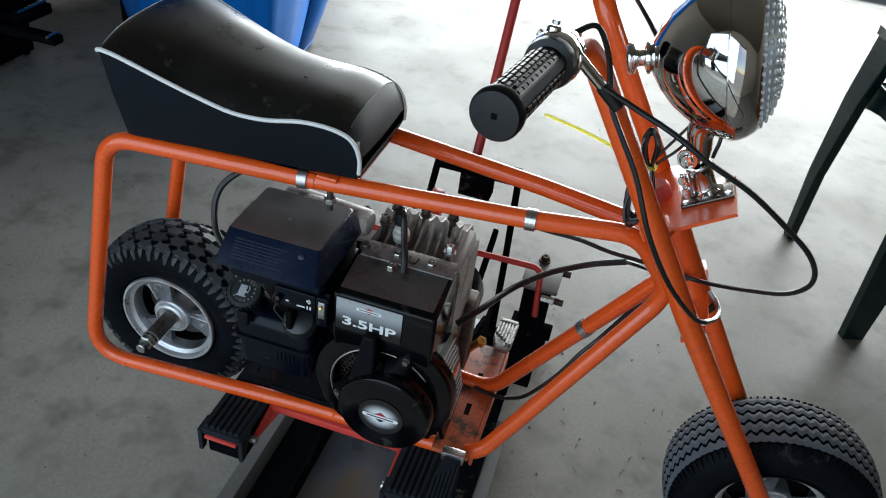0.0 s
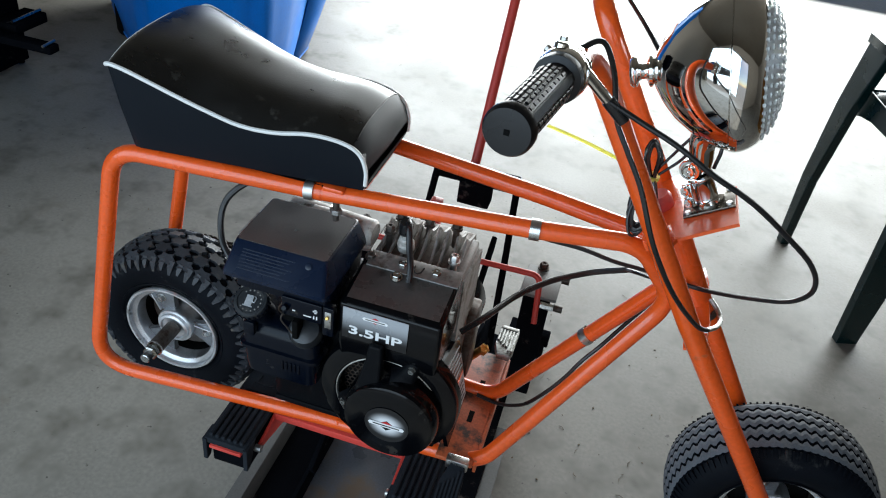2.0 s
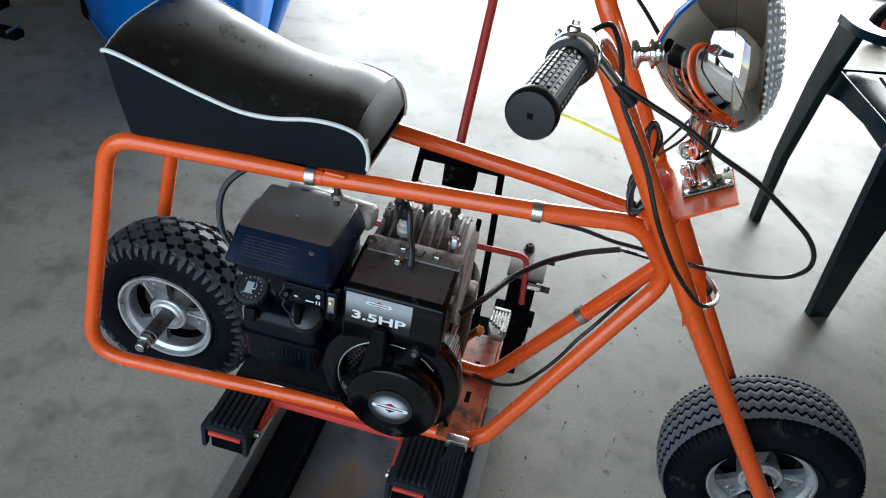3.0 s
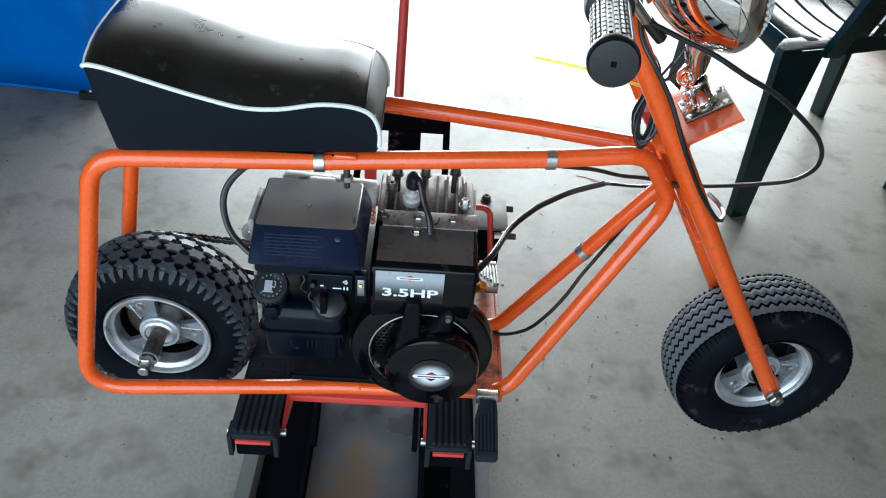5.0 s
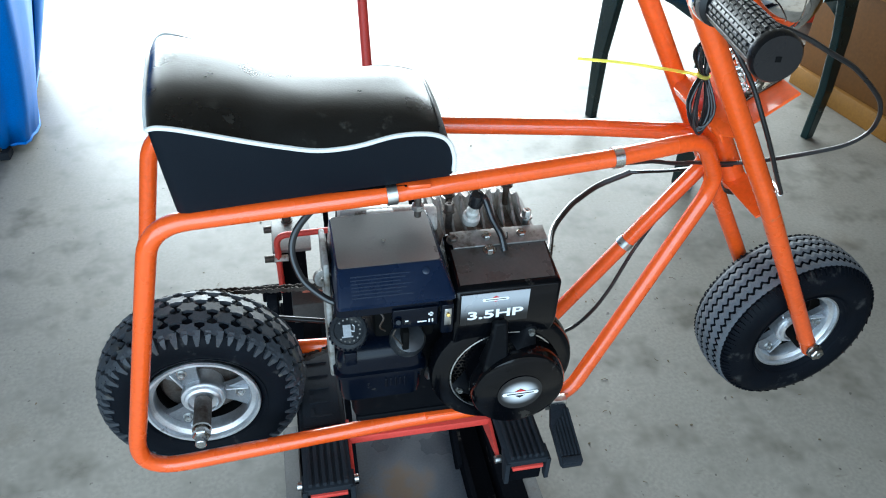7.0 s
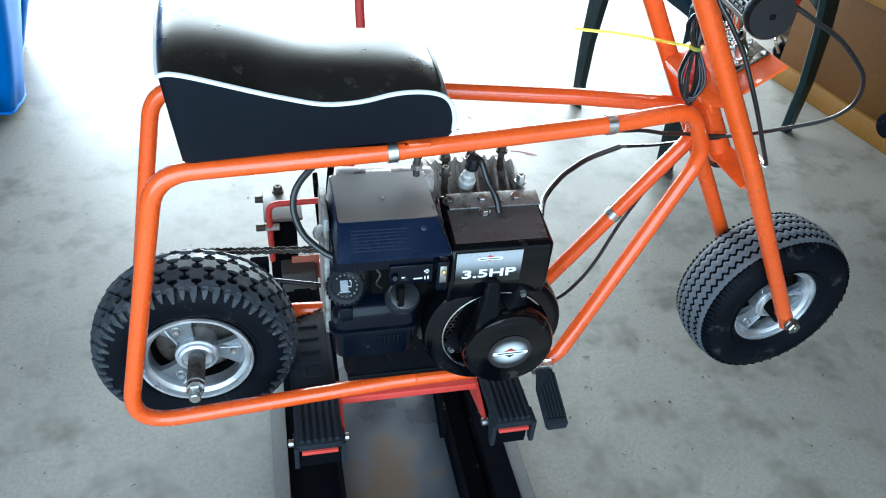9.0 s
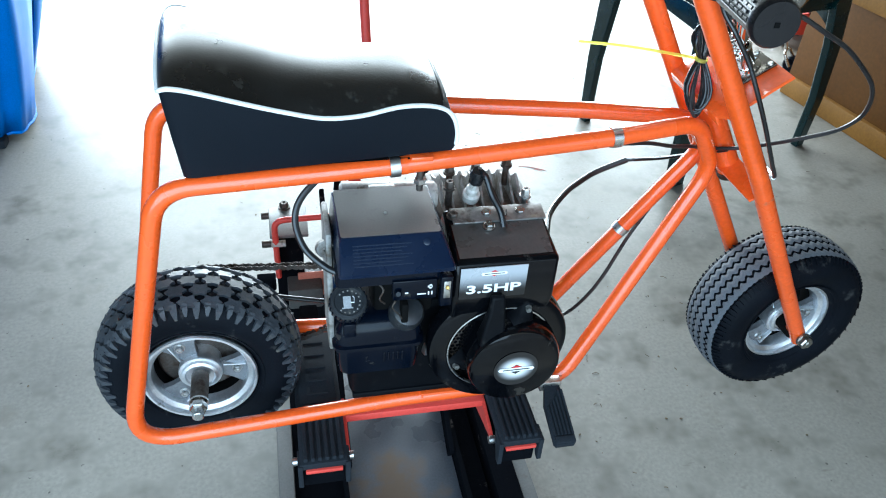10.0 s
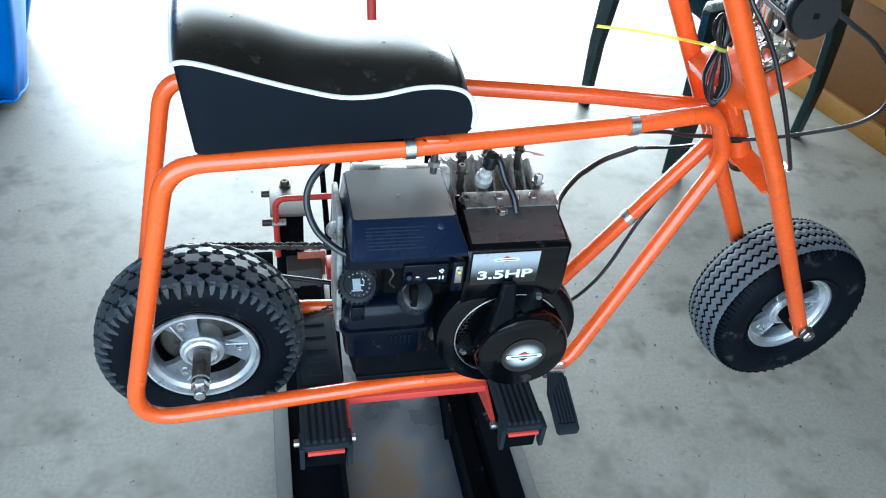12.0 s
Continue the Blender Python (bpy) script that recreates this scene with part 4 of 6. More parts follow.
hs = part("recoil_housing", lathe([(0, 0.036), (0.0915, 0.036), (0.0965, 0.041), (0.0965, 0.056), (0.0945, 0.062), (0.088, 0.0655), (0.0735, 0.0665), (0.0700, 0.063), (0.0680, 0.047), (0.0, 0.045)], hm, 64), BLACKPAINT, eng,
          "round black recoil starter housing")
bm = bmesh.new()
for i in range(-12, 13):                      # a screen of small hexagons
    for j in range(-14, 15):
        hx, hy = 0.0070 * (i + 0.5 * (j % 2)), 0.0061 * j
        if 0.030 < math.hypot(hx, hy) < 0.0655:
            lathe([(0.0031, 0.0462), (0.0039, 0.0462), (0.0039, 0.0474), (0.0031, 0.0474), (0.0031, 0.0462)], hm @ Matrix.Translation((hx, hy, 0)), 6, bm, start=radians(30))
part("intake_screen", bm, RUST, hs, "hexagonal wire screen")
part("screen_ring", lathe([(0.0690, 0.0640), (0.0704, 0.0668), (0.0720, 0.0664)], hm, 64), STEEL, hs)
CC = Vector((0.4370, -0.136, 0.5515))
cm = axes(CC, (0, -1, 0), (1, 0, 0))
cup = part("starter_cup", lathe([(0.0645, -0.012), (0.0645, 0.030), (0.0630, 0.046), (0.0600, 0.0525), (0.054, 0.0552), (0.0, 0.0565)], cm, 56), BLACKPAINT, eng, "black domed starter cup")
for an, rb in ((67, 0.077), (199, 0.062), (325, 0.074)):
    q = hm @ pose(0, 0, 0, 0, 0, an)
    sec = ((rb + 0.008, 0.0075, 0.066, 0.0685), (rb + 0.002, 0.010, 0.063, 0.0705), (rb - 0.010, 0.015, 0.060, 0.0775), (rb - 0.020, 0.022, 0.058, 0.090), (0.036, 0.030, 0.056, 0.0965))
    bm = loft([[q @ Vector(p) for p in ((r, -w, lo), (r, w, lo), (r, w * 0.72, hi - 0.002), (r, w * 0.42, hi), (r, -w * 0.42, hi), (r, -w * 0.72, hi - 0.002))] for r, w, lo, hi in sec])
    part("starter_leg", bm, MATTEBLACK, cup, angle=50)
    part("starter_bolt", hexbolt(q @ Vector((rb, 0, 0.0695)), (0, -1, 0), 0.0042, 0.006, washer=0.0052), PEGMETAL, cup)
# pull handle stands up in front of the shroud
bm = loft([[(0.386, -0.160, 0.588), (0.420, -0.160, 0.588), (0.420, -0.186, 0.588), (0.386, -0.186, 0.588)],
           [(0.397, -0.166, 0.640), (0.418, -0.166, 0.640), (0.418, -0.178, 0.640), (0.397, -0.178, 0.640)],
           [(0.398, -0.166, 0.662), (0.417, -0.166, 0.662), (0.416, -0.175, 0.662), (0.399, -0.175, 0.662)]])
ph = part("pull_handle", bm, MATTEBLACK, eng, "black plastic pull handle")
bv = ph.modifiers.new("rounded", 'BEVEL')
bv.width, bv.segments = 0.0035, 3
# badge on the cup
bm = lathe([(0.030, 0.0570), (0.0, 0.0574)], cm, 40)
uv = bm.loops.layers.uv.new("UVMap")
ci = cm.inverted()
for f in bm.faces:
    for lp in f.loops:
        v = ci @ lp.vert.co
        lp[uv].uv = (0.5 + v.x / 0.060, 0.5 + v.y / 0.050)
badge = part("badge", bm, HALO, eng, "round badge with a white printed glow")
part("badge_diamond", prism([(-0.0125, 0), (0, 0.0082), (0.0125, 0), (0, -0.0088)], 0.0004, cm @ Matrix.Translation((0, 0, 0.0574))), PRINTBLACK, badge)
part("badge_red", prism([(-0.0095, 0.002), (0, 0.0076), (0.0095, 0.002)], 0.0004, cm @ Matrix.Translation((0, 0, 0.0579))), PRINTRED, badge)
part("badge_bar", prism([(-0.0225, -0.0030), (0.0225, -0.0030), (0.0245, 0), (0.0225, 0.0030), (-0.0225, 0.0030), (-0.0245, 0)], 0.0005, cm @ Matrix.Translation((0, 0.0005, 0.0583))), WHITE, badge)
part("badge_print", box((-0.018, -0.0007, 0.0589), (0.018, 0.0009, 0.0592), m=cm @ Matrix.Translation((0, 0.0005, 0))), PRINTBLACK, badge)

# air cleaner
def rounded(lo, hi, r, n=4):
    out = []
    for cx_, cy_, a0 in ((hi[0] - r, hi[1] - r, 0), (lo[0] + r, hi[1] - r, 90), (lo[0] + r, lo[1] + r, 180), (hi[0] - r, lo[1] + r, 270)):
        out += [(cx_ + r * math.cos(radians(a0 + 90 * k / n)), cy_ + r * math.sin(radians(a0 + 90 * k / n))) for k in range(n + 1)]
    return out


rows = []
for z, x0, x1, y0, y1 in ((0.716, 0.212, 0.343, -0.176, -0.050), (0.722, 0.210, 0.346, -0.188, -0.048), (0.728, 0.211, 0.345, -0.1895, -0.048), (0.7555, 0.2135, 0.3345, -0.1590, -0.054), (0.7568, 0.2150, 0.3330, -0.1570, -0.056)):
    rows.append([(x, y, z) for x, y in rounded((x0, y0), (x1, y1), 0.005)])
ac = part("air_cleaner", loft(rows), CLEANER, eng, "black plastic air cleaner cover, dusty on top", angle=18)
# lighter lid face: dust and painted reflection
part("cleaner_lid", loft([[(x, y, z) for x, y in rounded((0.2155, -0.1562), (0.3325, -0.057), 0.004)] for z in (0.7560, 0.7574)]), PLASTIC_TOP, ac, "dusty flat top, with sheen put into its grey")
part("lid_screw", lathe([(0, 0), (0.0022, 0), (0.0020, 0.0008), (0, 0.0008)], axes((0.273, -0.112, 0.7574), (0, 0, 1)), 12), STEEL, ac)
part("cleaner_body", loft([[(x, y, z) for x, y in rounded((0.208, -0.158), (0.340, -0.046), 0.010)] for z in (0.684, 0.718)]), PLASTIC, ac)
# sloping front face: rows of small moulded print and a screw
FM = axes((0.278, -0.1590, 0.7555), (0, -0.670, 0.742), (1, 0, 0))
part("cover_screw", lathe([(0, 0), (0.0042, 0), (0.0042, 0.0010), (0.0032, 0.0014), (0, 0.0010)], FM @ Matrix.Translation((0.036, -0.0085, 0.0002)), 16), MOULD, ac)
for k in range(7):
    part("moulded_print", box((-0.050, -0.0085 - 0.0040 * k, 0.0), (0.018 - 0.006 * (k % 3), -0.0073 - 0.0040 * k, 0.0005), m=FM), MOULD, ac)
# dusty back plate with an ear, on the carburettor side
bm = box((0.2000, -0.128, 0.555), (0.2075, -0.055, 0.742), 0.003)
part("back_plate", bm, FIN, eng, "dusty grey back plate")
bm = lathe([(0.0032, -0.004), (0.0105, -0.004), (0.0105, 0.004), (0.0032, 0.004)], axes((0.199, -0.118, 0.715), (0.25, -0.9, 0.35)), 18)
part("plate_ear", bm, FIN, eng)
# exhaust muffler behind it
mf = part("muffler", rod((0.226, -0.024, 0.727), (0.352, -0.036, 0.727), 0.0185, 28, bevel=0.004), CREAM, eng, "pale cream muffler can")
part("muffler_strap", lathe([(0.0185, -0.004), (0.0196, -0.004), (0.0196, 0.004), (0.0185, 0.004)], axes((0.285, -0.0296, 0.727), (0.126, -0.014, -0.002)), 28), STEEL, mf)
part("muffler_guard", box((0.262, -0.046, 0.739), (0.296, -0.032, 0.748), 0.003), CREAM, mf, "white painted guard")
# fuel tank and carburettor under the cleaner
rows = [[(x, y, z) for x, y in rounded((0.206 + g, -0.150 + g), (0.320 - g, -0.03), 0.014)] for z, g in ((0.518, 0.012), (0.524, 0.005), (0.540, 0.003), (0.569, 0.002), (0.571, -0.0025), (0.576, -0.0025), (0.578, 0.001),
        (0.596, 0.002), (0.605, 0.005), (0.611, 0.010), (0.615, 0.018), (0.617, 0.030))]
tk = part("fuel_tank", loft(rows), PLASTIC, eng, "black moulded fuel tank with a seam", angle=40)
part("tank_neck", rod((0.228, -0.118, 0.606), (0.2245, -0.139, 0.640), 0.019, 28, bevel=0.002), PLASTIC, tk)
capm = axes((0.2240, -0.1390, 0.641), (0.02, -0.56, 0.83), (1, 0, 0))
cap = part("fuel_cap", lathe([(0.0205, -0.002), (0.0232, 0.002), (0.0232, 0.012), (0.0218, 0.0145), (0.0180, 0.0148), (0.0172, 0.0135), (0.0, 0.0135)], capm, 44), CAPDUST, eng, "black screw fuel cap with a pump sign")
bm = bmesh.new()
for k in range(24):
    box((0.0226, -0.0012, 0.002), (0.0244, 0.0012, 0.0125), 0, bm, capm @ pose(0, 0, 0, 0, 0, 15 * k))
part("cap_ribs", bm, PLASTIC, cap)
bm = box((-0.0065, -0.007, 0.0135), (0.0030, 0.007, 0.0143), bm=None, m=capm)
box((-0.0085, -0.0085, 0.0135), (0.0050, -0.007, 0.0143), 0, bm, capm)
tube([capm @ Vector(p) for p in ((0.003, -0.001, 0.015), (0.0065, -0.002, 0.015), (0.0075, 0.004, 0.015), (0.0055, 0.0065, 0.015))], 0.0008, 6, bm)
part("pump_sign", bm, SILVER, cap)
for k in range(16):
    if k in (7, 8, 9):
        continue
    part("cap_print", box((0.0132, -0.0009, 0.0134), (0.0150, 0.0009, 0.0138), m=capm @ pose(0, 0, 0, 0, 0, 22.5 * k)), FIN, cap)
part("cap_tongue", box((0.2165, -0.156, 0.600), (0.2325, -0.146, 0.622), 0.002), PLASTIC, tk)
for k in range(5):
    part("tank_mark", box((0.268 + 0.006 * k, -0.1495, 0.545 + 0.002 * (k % 2)), (0.2705 + 0.006 * k, -0.1460, 0.561), 0.0006, seg=1), PLASTIC, tk)
# plain block; near-black colour paints the shade of the recess
part("carburettor", box((0.258, -0.126, 0.606), (0.335, -0.06, 0.690), 0.006), DARK, eng, "carburettor block, recess shade put into its near-black colour")
part("carburettor_bracket", tube(spline([(0.262, -0.134, 0.668), (0.268, -0.142, 0.662), (0.263, -0.144, 0.650), (0.270, -0.142, 0.640)], 4), 0.0012, 7), RUST, eng, "bent wire link")
part("primer", lathe([(0, 0), (0.023, 0), (0.0225, 0.010), (0.019, 0.017), (0.010, 0.020), (0, 0.020)], axes((0.298, -0.134, 0.613), (0.1, -0.6, 0.8)), 28), CAPDUST, eng, "dusty rounded primer boss")
# near-black box paints the shade of a notch
part("primer_notch", box((0.2885, -0.160, 0.620), (0.297, -0.140, 0.650), 0.002), DARK, eng)
cp = part("control_panel", box((0.276, -0.162, 0.660), (0.331, -0.148, 0.690), 0.002), PLASTIC, eng, "black throttle panel with white marks")
for x, z, w, h in ((0.306, 0.6680, 0.011, 0.0016), (0.3195, 0.6668, 0.0016, 0.005), (0.3235, 0.6668, 0.0016, 0.005), (0.3190, 0.6785, 0.006, 0.0022), (0.3210, 0.6765, 0.003, 0.006), (0.291, 0.671, 0.004, 0.0018)):
    part("panel_mark", box((x, -0.1627, z), (x + w, -0.1618, z + h)), WHITE, cp)
sw = part("stop_switch", box((0.334, -0.168, 0.650), (0.349, -0.155, 0.696), 0.002), PLASTIC, eng)
part("switch_lever", rod((0.3415, -0.164, 0.678), (0.3415, -0.172, 0.683), 0.0024, 14, bevel=0.0006), BRASSY, sw)
part("switch_plate", box((0.3375, -0.1690, 0.664), (0.3460, -0.1675, 0.690), 0.0006), STEEL, sw)
part("choke_knob", rod((0.282, -0.160, 0.672), (0.282, -0.168, 0.676), 0.0045, 18, bevel=0.0015), PLASTIC, cp)
part("choke_bracket", tube(spline([(0.279, -0.166, 0.664), (0.276, -0.164, 0.652), (0.283, -0.162, 0.640), (0.290, -0.158, 0.626)], 4), 0.0011, 6), RUST, cp, "bent wire link")
part("drain_bolt", hexbolt((0.330, -0.128, 0.532), (0, -0.3, 1), 0.007, 0.020), STEEL, eng)
# throttle side: casting, governor spring and oil filler by the front end
part("valve_cover", box((0.478, 0.005, 0.47), (0.500, 0.050, 0.60), 0.006), RUST, eng)
part("end_casting", loft([[(0.472, -0.052, z), (0.484, -0.052, z), (0.488, 0.03, z), (0.472, 0.03, z)] for z in (0.45, 0.60, 0.70)]), FIN, eng)
part("yellow_fitting", hexbolt((0.5125, 0.043, 0.503), (0.3, -0.5, 1), 0.0085, 0.016), BRASSY, eng, "small brass-coloured fitting")
part("fitting_stem", rod((0.497, 0.052, 0.478), (0.512, 0.044, 0.506), 0.006, 14), BRASSY, eng)
part("breather_hose", tube(spline([(0.235, -0.072, 0.806), (0.206, -0.082, 0.799), (0.176, -0.096, 0.775), (0.167, -0.108, 0.750), (0.176, -0.126, 0.723), (0.198, -0.142, 0.706), (0.216, -0.150, 0.699)]), 0.0042, 10), CABLE, bike, "black rubber hose")

# ---- foot pegs


def peg(x, y0, y1, z0, z1, material, label):
    d = Vector((0, y1 - y0, z1 - z0))
    q = axes((x, y0, z0), d, (1, 0, 0))
    ln = d.length
    sgn = -1 if y1 < y0 else 1
    body = [(-0.0085, 0.0), (0.0135, 0.0), (0.0165, 0.020), (0.0165, ln - 0.004), (0.0135, ln), (-0.0135, ln), (-0.0165, ln - 0.004), (-0.0165, 0.030)]
    flat = q @ Matrix(((1, 0, 0, 0), (0, 0, 1, -0.006), (0, 1, 0, 0), (0, 0, 0, 1)))
    p = part("foot_peg", prism(body, 0.012, flat, 0.002), material, bike, label)
    lo, hi = (-0.0095, -0.0055) if sgn > 0 else (0.0055, 0.0095)
    for k in range(6):
        xx = -0.0135 + 0.0054 * k
        part("peg_rib", box((xx - 0.0017, lo, 0.036 - 0.005 * k if k < 4 else 0.010), (xx + 0.0017, hi, ln - 0.014), 0.0006, m=q, seg=1), material, p)
    part("peg_lip", box((-0.0150, lo, ln - 0.012), (0.0150, hi, ln - 0.002), 0.0012, m=q), material, p)
    return p


peg(0.526, -0.118, -0.208, 0.424, 0.396, PAD, "ribbed black rubber foot peg")
peg(0.538, 0.105, 0.190, 0.445, 0.432, PEGMETAL, "ribbed bare metal foot peg")
part("peg_bolt", box((0.510, -0.122, 0.418), (0.543, -0.108, 0.436), 0.002), STEEL, bike)

# ---- headlight
HL = Vector((0.687, -0.046, 1.042))
hd = Vector((0.958, -0.03, 0.270)).normalized()
hq = axes(HL, hd, (0, 0, 1))
shell = part("headlight", lathe([(0.0, -0.047), (0.010, -0.0465), (0.019, -0.043), (0.034, -0.035), (0.050, -0.023), (0.0645, -0.007), (0.0745, 0.008), (0.0810, 0.022), (0.0830, 0.0285), (0.0818, 0.0295)], hq, 80), CHROME, bike,
             "polished chrome bullet headlight", angle=60)
part("headlight_rim", lathe([(0.0818, 0.0295), (0.0836, 0.0300), (0.0846, 0.0345), (0.0838, 0.0410), (0.0812, 0.0480), (0.0768, 0.0548), (0.0728, 0.0590), (0.0705, 0.0590)], hq, 80), CHROME, shell, angle=60)
part("headlight_lens", lathe([(0.0722, 0.0575), (0.0670, 0.0630), (0.0570, 0.0695), (0.0420, 0.0750), (0.0220, 0.0785), (0.0, 0.0795)], hq, 64), GLASS, shell, "clear dimpled glass lens")
bm = bmesh.new()
for ring_r, ring_h, cnt in ((0.0695, 0.0604, 50), (0.0640, 0.0650, 46), (0.0570, 0.0695, 41), (0.0495, 0.0723, 36), (0.0415, 0.0752, 30), (0.0330, 0.0767, 24)):
    for k in range(cnt):
        a = 2 * math.pi * k / cnt
        bmesh.ops.create_icosphere(bm, subdivisions=1, radius=0.0032, matrix=hq @ Matrix.Translation((ring_r * math.cos(a), ring_r * math.sin(a), ring_h)) @ Matrix.Diagonal((1, 1, 0.6, 1)))
part("lens_relief", bm, GLASS, shell)
part("reflector", lathe([(0.0, -0.01), (0.036, 0.0), (0.060, 0.025), (0.0700, 0.052)], hq, 48), CHROME, shell)
# rear pivot knob
kq = axes(HL + hd * -0.040, -hd + Vector((0, -0.06, 0.0)))
part("headlight_knob", lathe([(0.014, -0.004), (0.0175, -0.001), (0.0175, 0.003), (0.0135, 0.0055), (0.0165, 0.007), (0.0165, 0.010), (0.0085, 0.0130), (0.0080, 0.0175), (0.0100, 0.0205), (0.0155, 0.0225), (0.0165, 0.026), (0.0140, 0.0295), (0, 0.031)], kq, 30), CHROME, shell,
     "turned chrome knob", angle=60)
# stand: a stacked clamp on a square plate
PT = U @ Matrix.Translation((0.0, 0.0, 0.0042))
plate = part("headlight_plate", prism([(0.010, -0.0535), (0.0655, -0.0515), (0.0655, -0.006), (0.010, -0.006)], 0.0034, PT, 0.0008), PLATEMETAL, bike, "pitted chrome mounting plate")
for x, y in ((0.0155, -0.0475), (0.0600, -0.0460), (0.0600, -0.012), (0.0155, -0.012)):
    part("plate_screw", lathe([(0, 0), (0.004, 0), (0.0032, 0.0022), (0, 0.0024)], PT @ Matrix.Translation((x, y, 0.0034)), 14), STEEL, plate)
bq = PT @ Matrix.Translation((0.036, -0.028, 0.0034))
stn = part("headlight_stand", lathe([(0, 0), (0.0185, 0), (0.0185, 0.0022), (0.0160, 0.0036), (0.0138, 0.0050), (0.0132, 0.0070), (0.0132, 0.0290), (0.0142, 0.0300), (0.0146, 0.0318), (0.0138, 0.0334), (0.0112, 0.0334), (0.0105, 0.0300), (0, 0.029)], bq, 40), CHROME, bike,
           "stacked chrome swivel clamp", angle=50)
face = (bq.to_3x3() @ Vector((-0.30, -0.94, 0.12))).normalized()
ear = bq.to_3x3() @ Vector((-0.94, 0.30, 0))
part("clamp_ear", prism([(-0.0045, -0.0125), (0.0060, -0.0125), (0.0060, 0.0125), (-0.0045, 0.0125)], 0.008, axes(bq @ Vector((-0.0125, -0.0090, 0.0190)), face, ear), 0.0018), CHROME, stn)
for h in (0.0105, 0.0255):
    part("stand_bolt", lathe([(0, 0), (0.0054, 0), (0.0056, 0.0012), (0.0046, 0.0034), (0.0022, 0.0036), (0.0018, 0.0020), (0, 0.0020)], axes(bq @ Vector((-0.0140, -0.0100, h)) + face * 0.008, face), 18), CHROME, stn)
# the swivel eye stands in the barrel and carries the neck
part("stand_eye", lathe([(0, -0.009), (0.0110, -0.009), (0.0124, -0.006), (0.0124, 0.005), (0.0110, 0.008), (0.0088, 0.008), (0.0080, 0.006), (0, 0.006)], axes(bq @ Vector((-0.006, 0.000, 0.0425)), face), 30), CHROME, stn, angle=50)
part("stand_bolt", lathe([(0, 0), (0.0070, 0), (0.0072, 0.0015), (0.0056, 0.0042), (0.0026, 0.0044), (0.0022, 0.0026), (0, 0.0026)], axes(bq @ Vector((-0.006, 0.000, 0.0425)) + face * 0.006, face), 20), CHROME, stn)
neck1 = HL + Vector((0.028, -0.002, -0.066))
n0 = bq @ Vector((0.0, 0.002, 0.034))
nk = [n0, n0 + Vector((-0.002, 0, 0.014)), neck1 + Vector((-0.002, 0, -0.012)), neck1]
part("stand_neck", tube(spline(nk, 4), lambda t: 0.0120 + 0.009 * t * t, 24, flat=0.8), CHROME, stn, angle=60)

# ---- cables and wires
part("throttle_cable", tube(spline([(0.600, -0.193, 1.052), (0.640, -0.193, 1.036), (0.677, -0.195, 1.022), (0.712, -0.196, 1.004), (0.758, -0.186, 0.979), (0.809, -0.172, 0.940), (0.833, -0.160, 0.916),
                                    (0.847, -0.149, 0.892), (0.849, -0.140, 0.870), (0.837, -0.125, 0.846), (0.811, -0.100, 0.822), (0.780, -0.070, 0.797), (0.760, -0.046, 0.780), (0.722, -0.045, 0.782),
                                    (0.694, -0.050, 0.789), (0.658, -0.060, 0.797), (0.620, -0.068, 0.808), (0.585, -0.076, 0.814), (0.550, -0.083, 0.820), (0.520, -0.087, 0.822)], 8), 0.0027, 10), CABLE, bike,
     "black throttle cable in a wide loop")
part("rear_cable", tube(spline([(0.752, -0.044, 0.777), (0.738, 0.010, 0.740), (0.724, 0.060, 0.705), (0.706, 0.096, 0.682), (0.684, 0.108, 0.675)], 8), 0.0028, 10), CABLE, bike, "black control cable")
part("cable_sleeve", tube(spline([(0.690, 0.107, 0.676), (0.646, 0.117, 0.650), (0.612, 0.102, 0.641), (0.585, 0.083, 0.636), (0.547, 0.040, 0.629), (0.517, -0.030, 0.634), (0.492, -0.062, 0.624)], 8), 0.0046, 10), CABLE, bike,
     "black rubber cable sleeve")
part("cable_ferrule", rod((0.607, -0.190, 1.048), (0.625, -0.187, 1.031), 0.0062, 14), CABLE, bike)
part("brake_cable", tube(spline([(0.572, -0.165, 1.080), (0.590, -0.152, 1.085), (0.606, -0.146, 1.056), (0.618, -0.148, 1.015), (0.636, -0.158, 0.989), (0.658, -0.166, 0.957), (0.681, -0.176, 0.912),
                                 (0.702, -0.174, 0.876), (0.722, -0.166, 0.845), (0.742, -0.154, 0.818), (0.761, -0.140, 0.795), (0.775, -0.123, 0.781)], 8), 0.0027, 10), CABLE, bike, "black cable along the fork")
part("cable_hook", tube(spline([(0.773, -0.125, 0.782), (0.787, -0.101, 0.772), (0.794, -0.078, 0.766), (0.791, -0.062, 0.767), (0.781, -0.050, 0.772)], 8), 0.0030, 10), STEEL, bike, "bright bent wire hook behind the fork")
part("down_tube_cable", tube(spline([(0.735, 0.018, 0.715), (0.706, 0.026, 0.648), (0.680, 0.026, 0.592), (0.661, 0.015, 0.566), (0.642, 0.008, 0.528), (0.619, 0.004, 0.490), (0.594, 0.012, 0.449), (0.558, 0.020, 0.427),
                                     (0.520, 0.024, 0.428)], 6), 0.0030, 8), CABLE, bike, "thin black cable by the down tube")
# coil of headlight wire held by a yellow tie, loops above and below it
random.seed(9)
Z0 = Vector((0.673, -0.048, 0.912))
coil = None
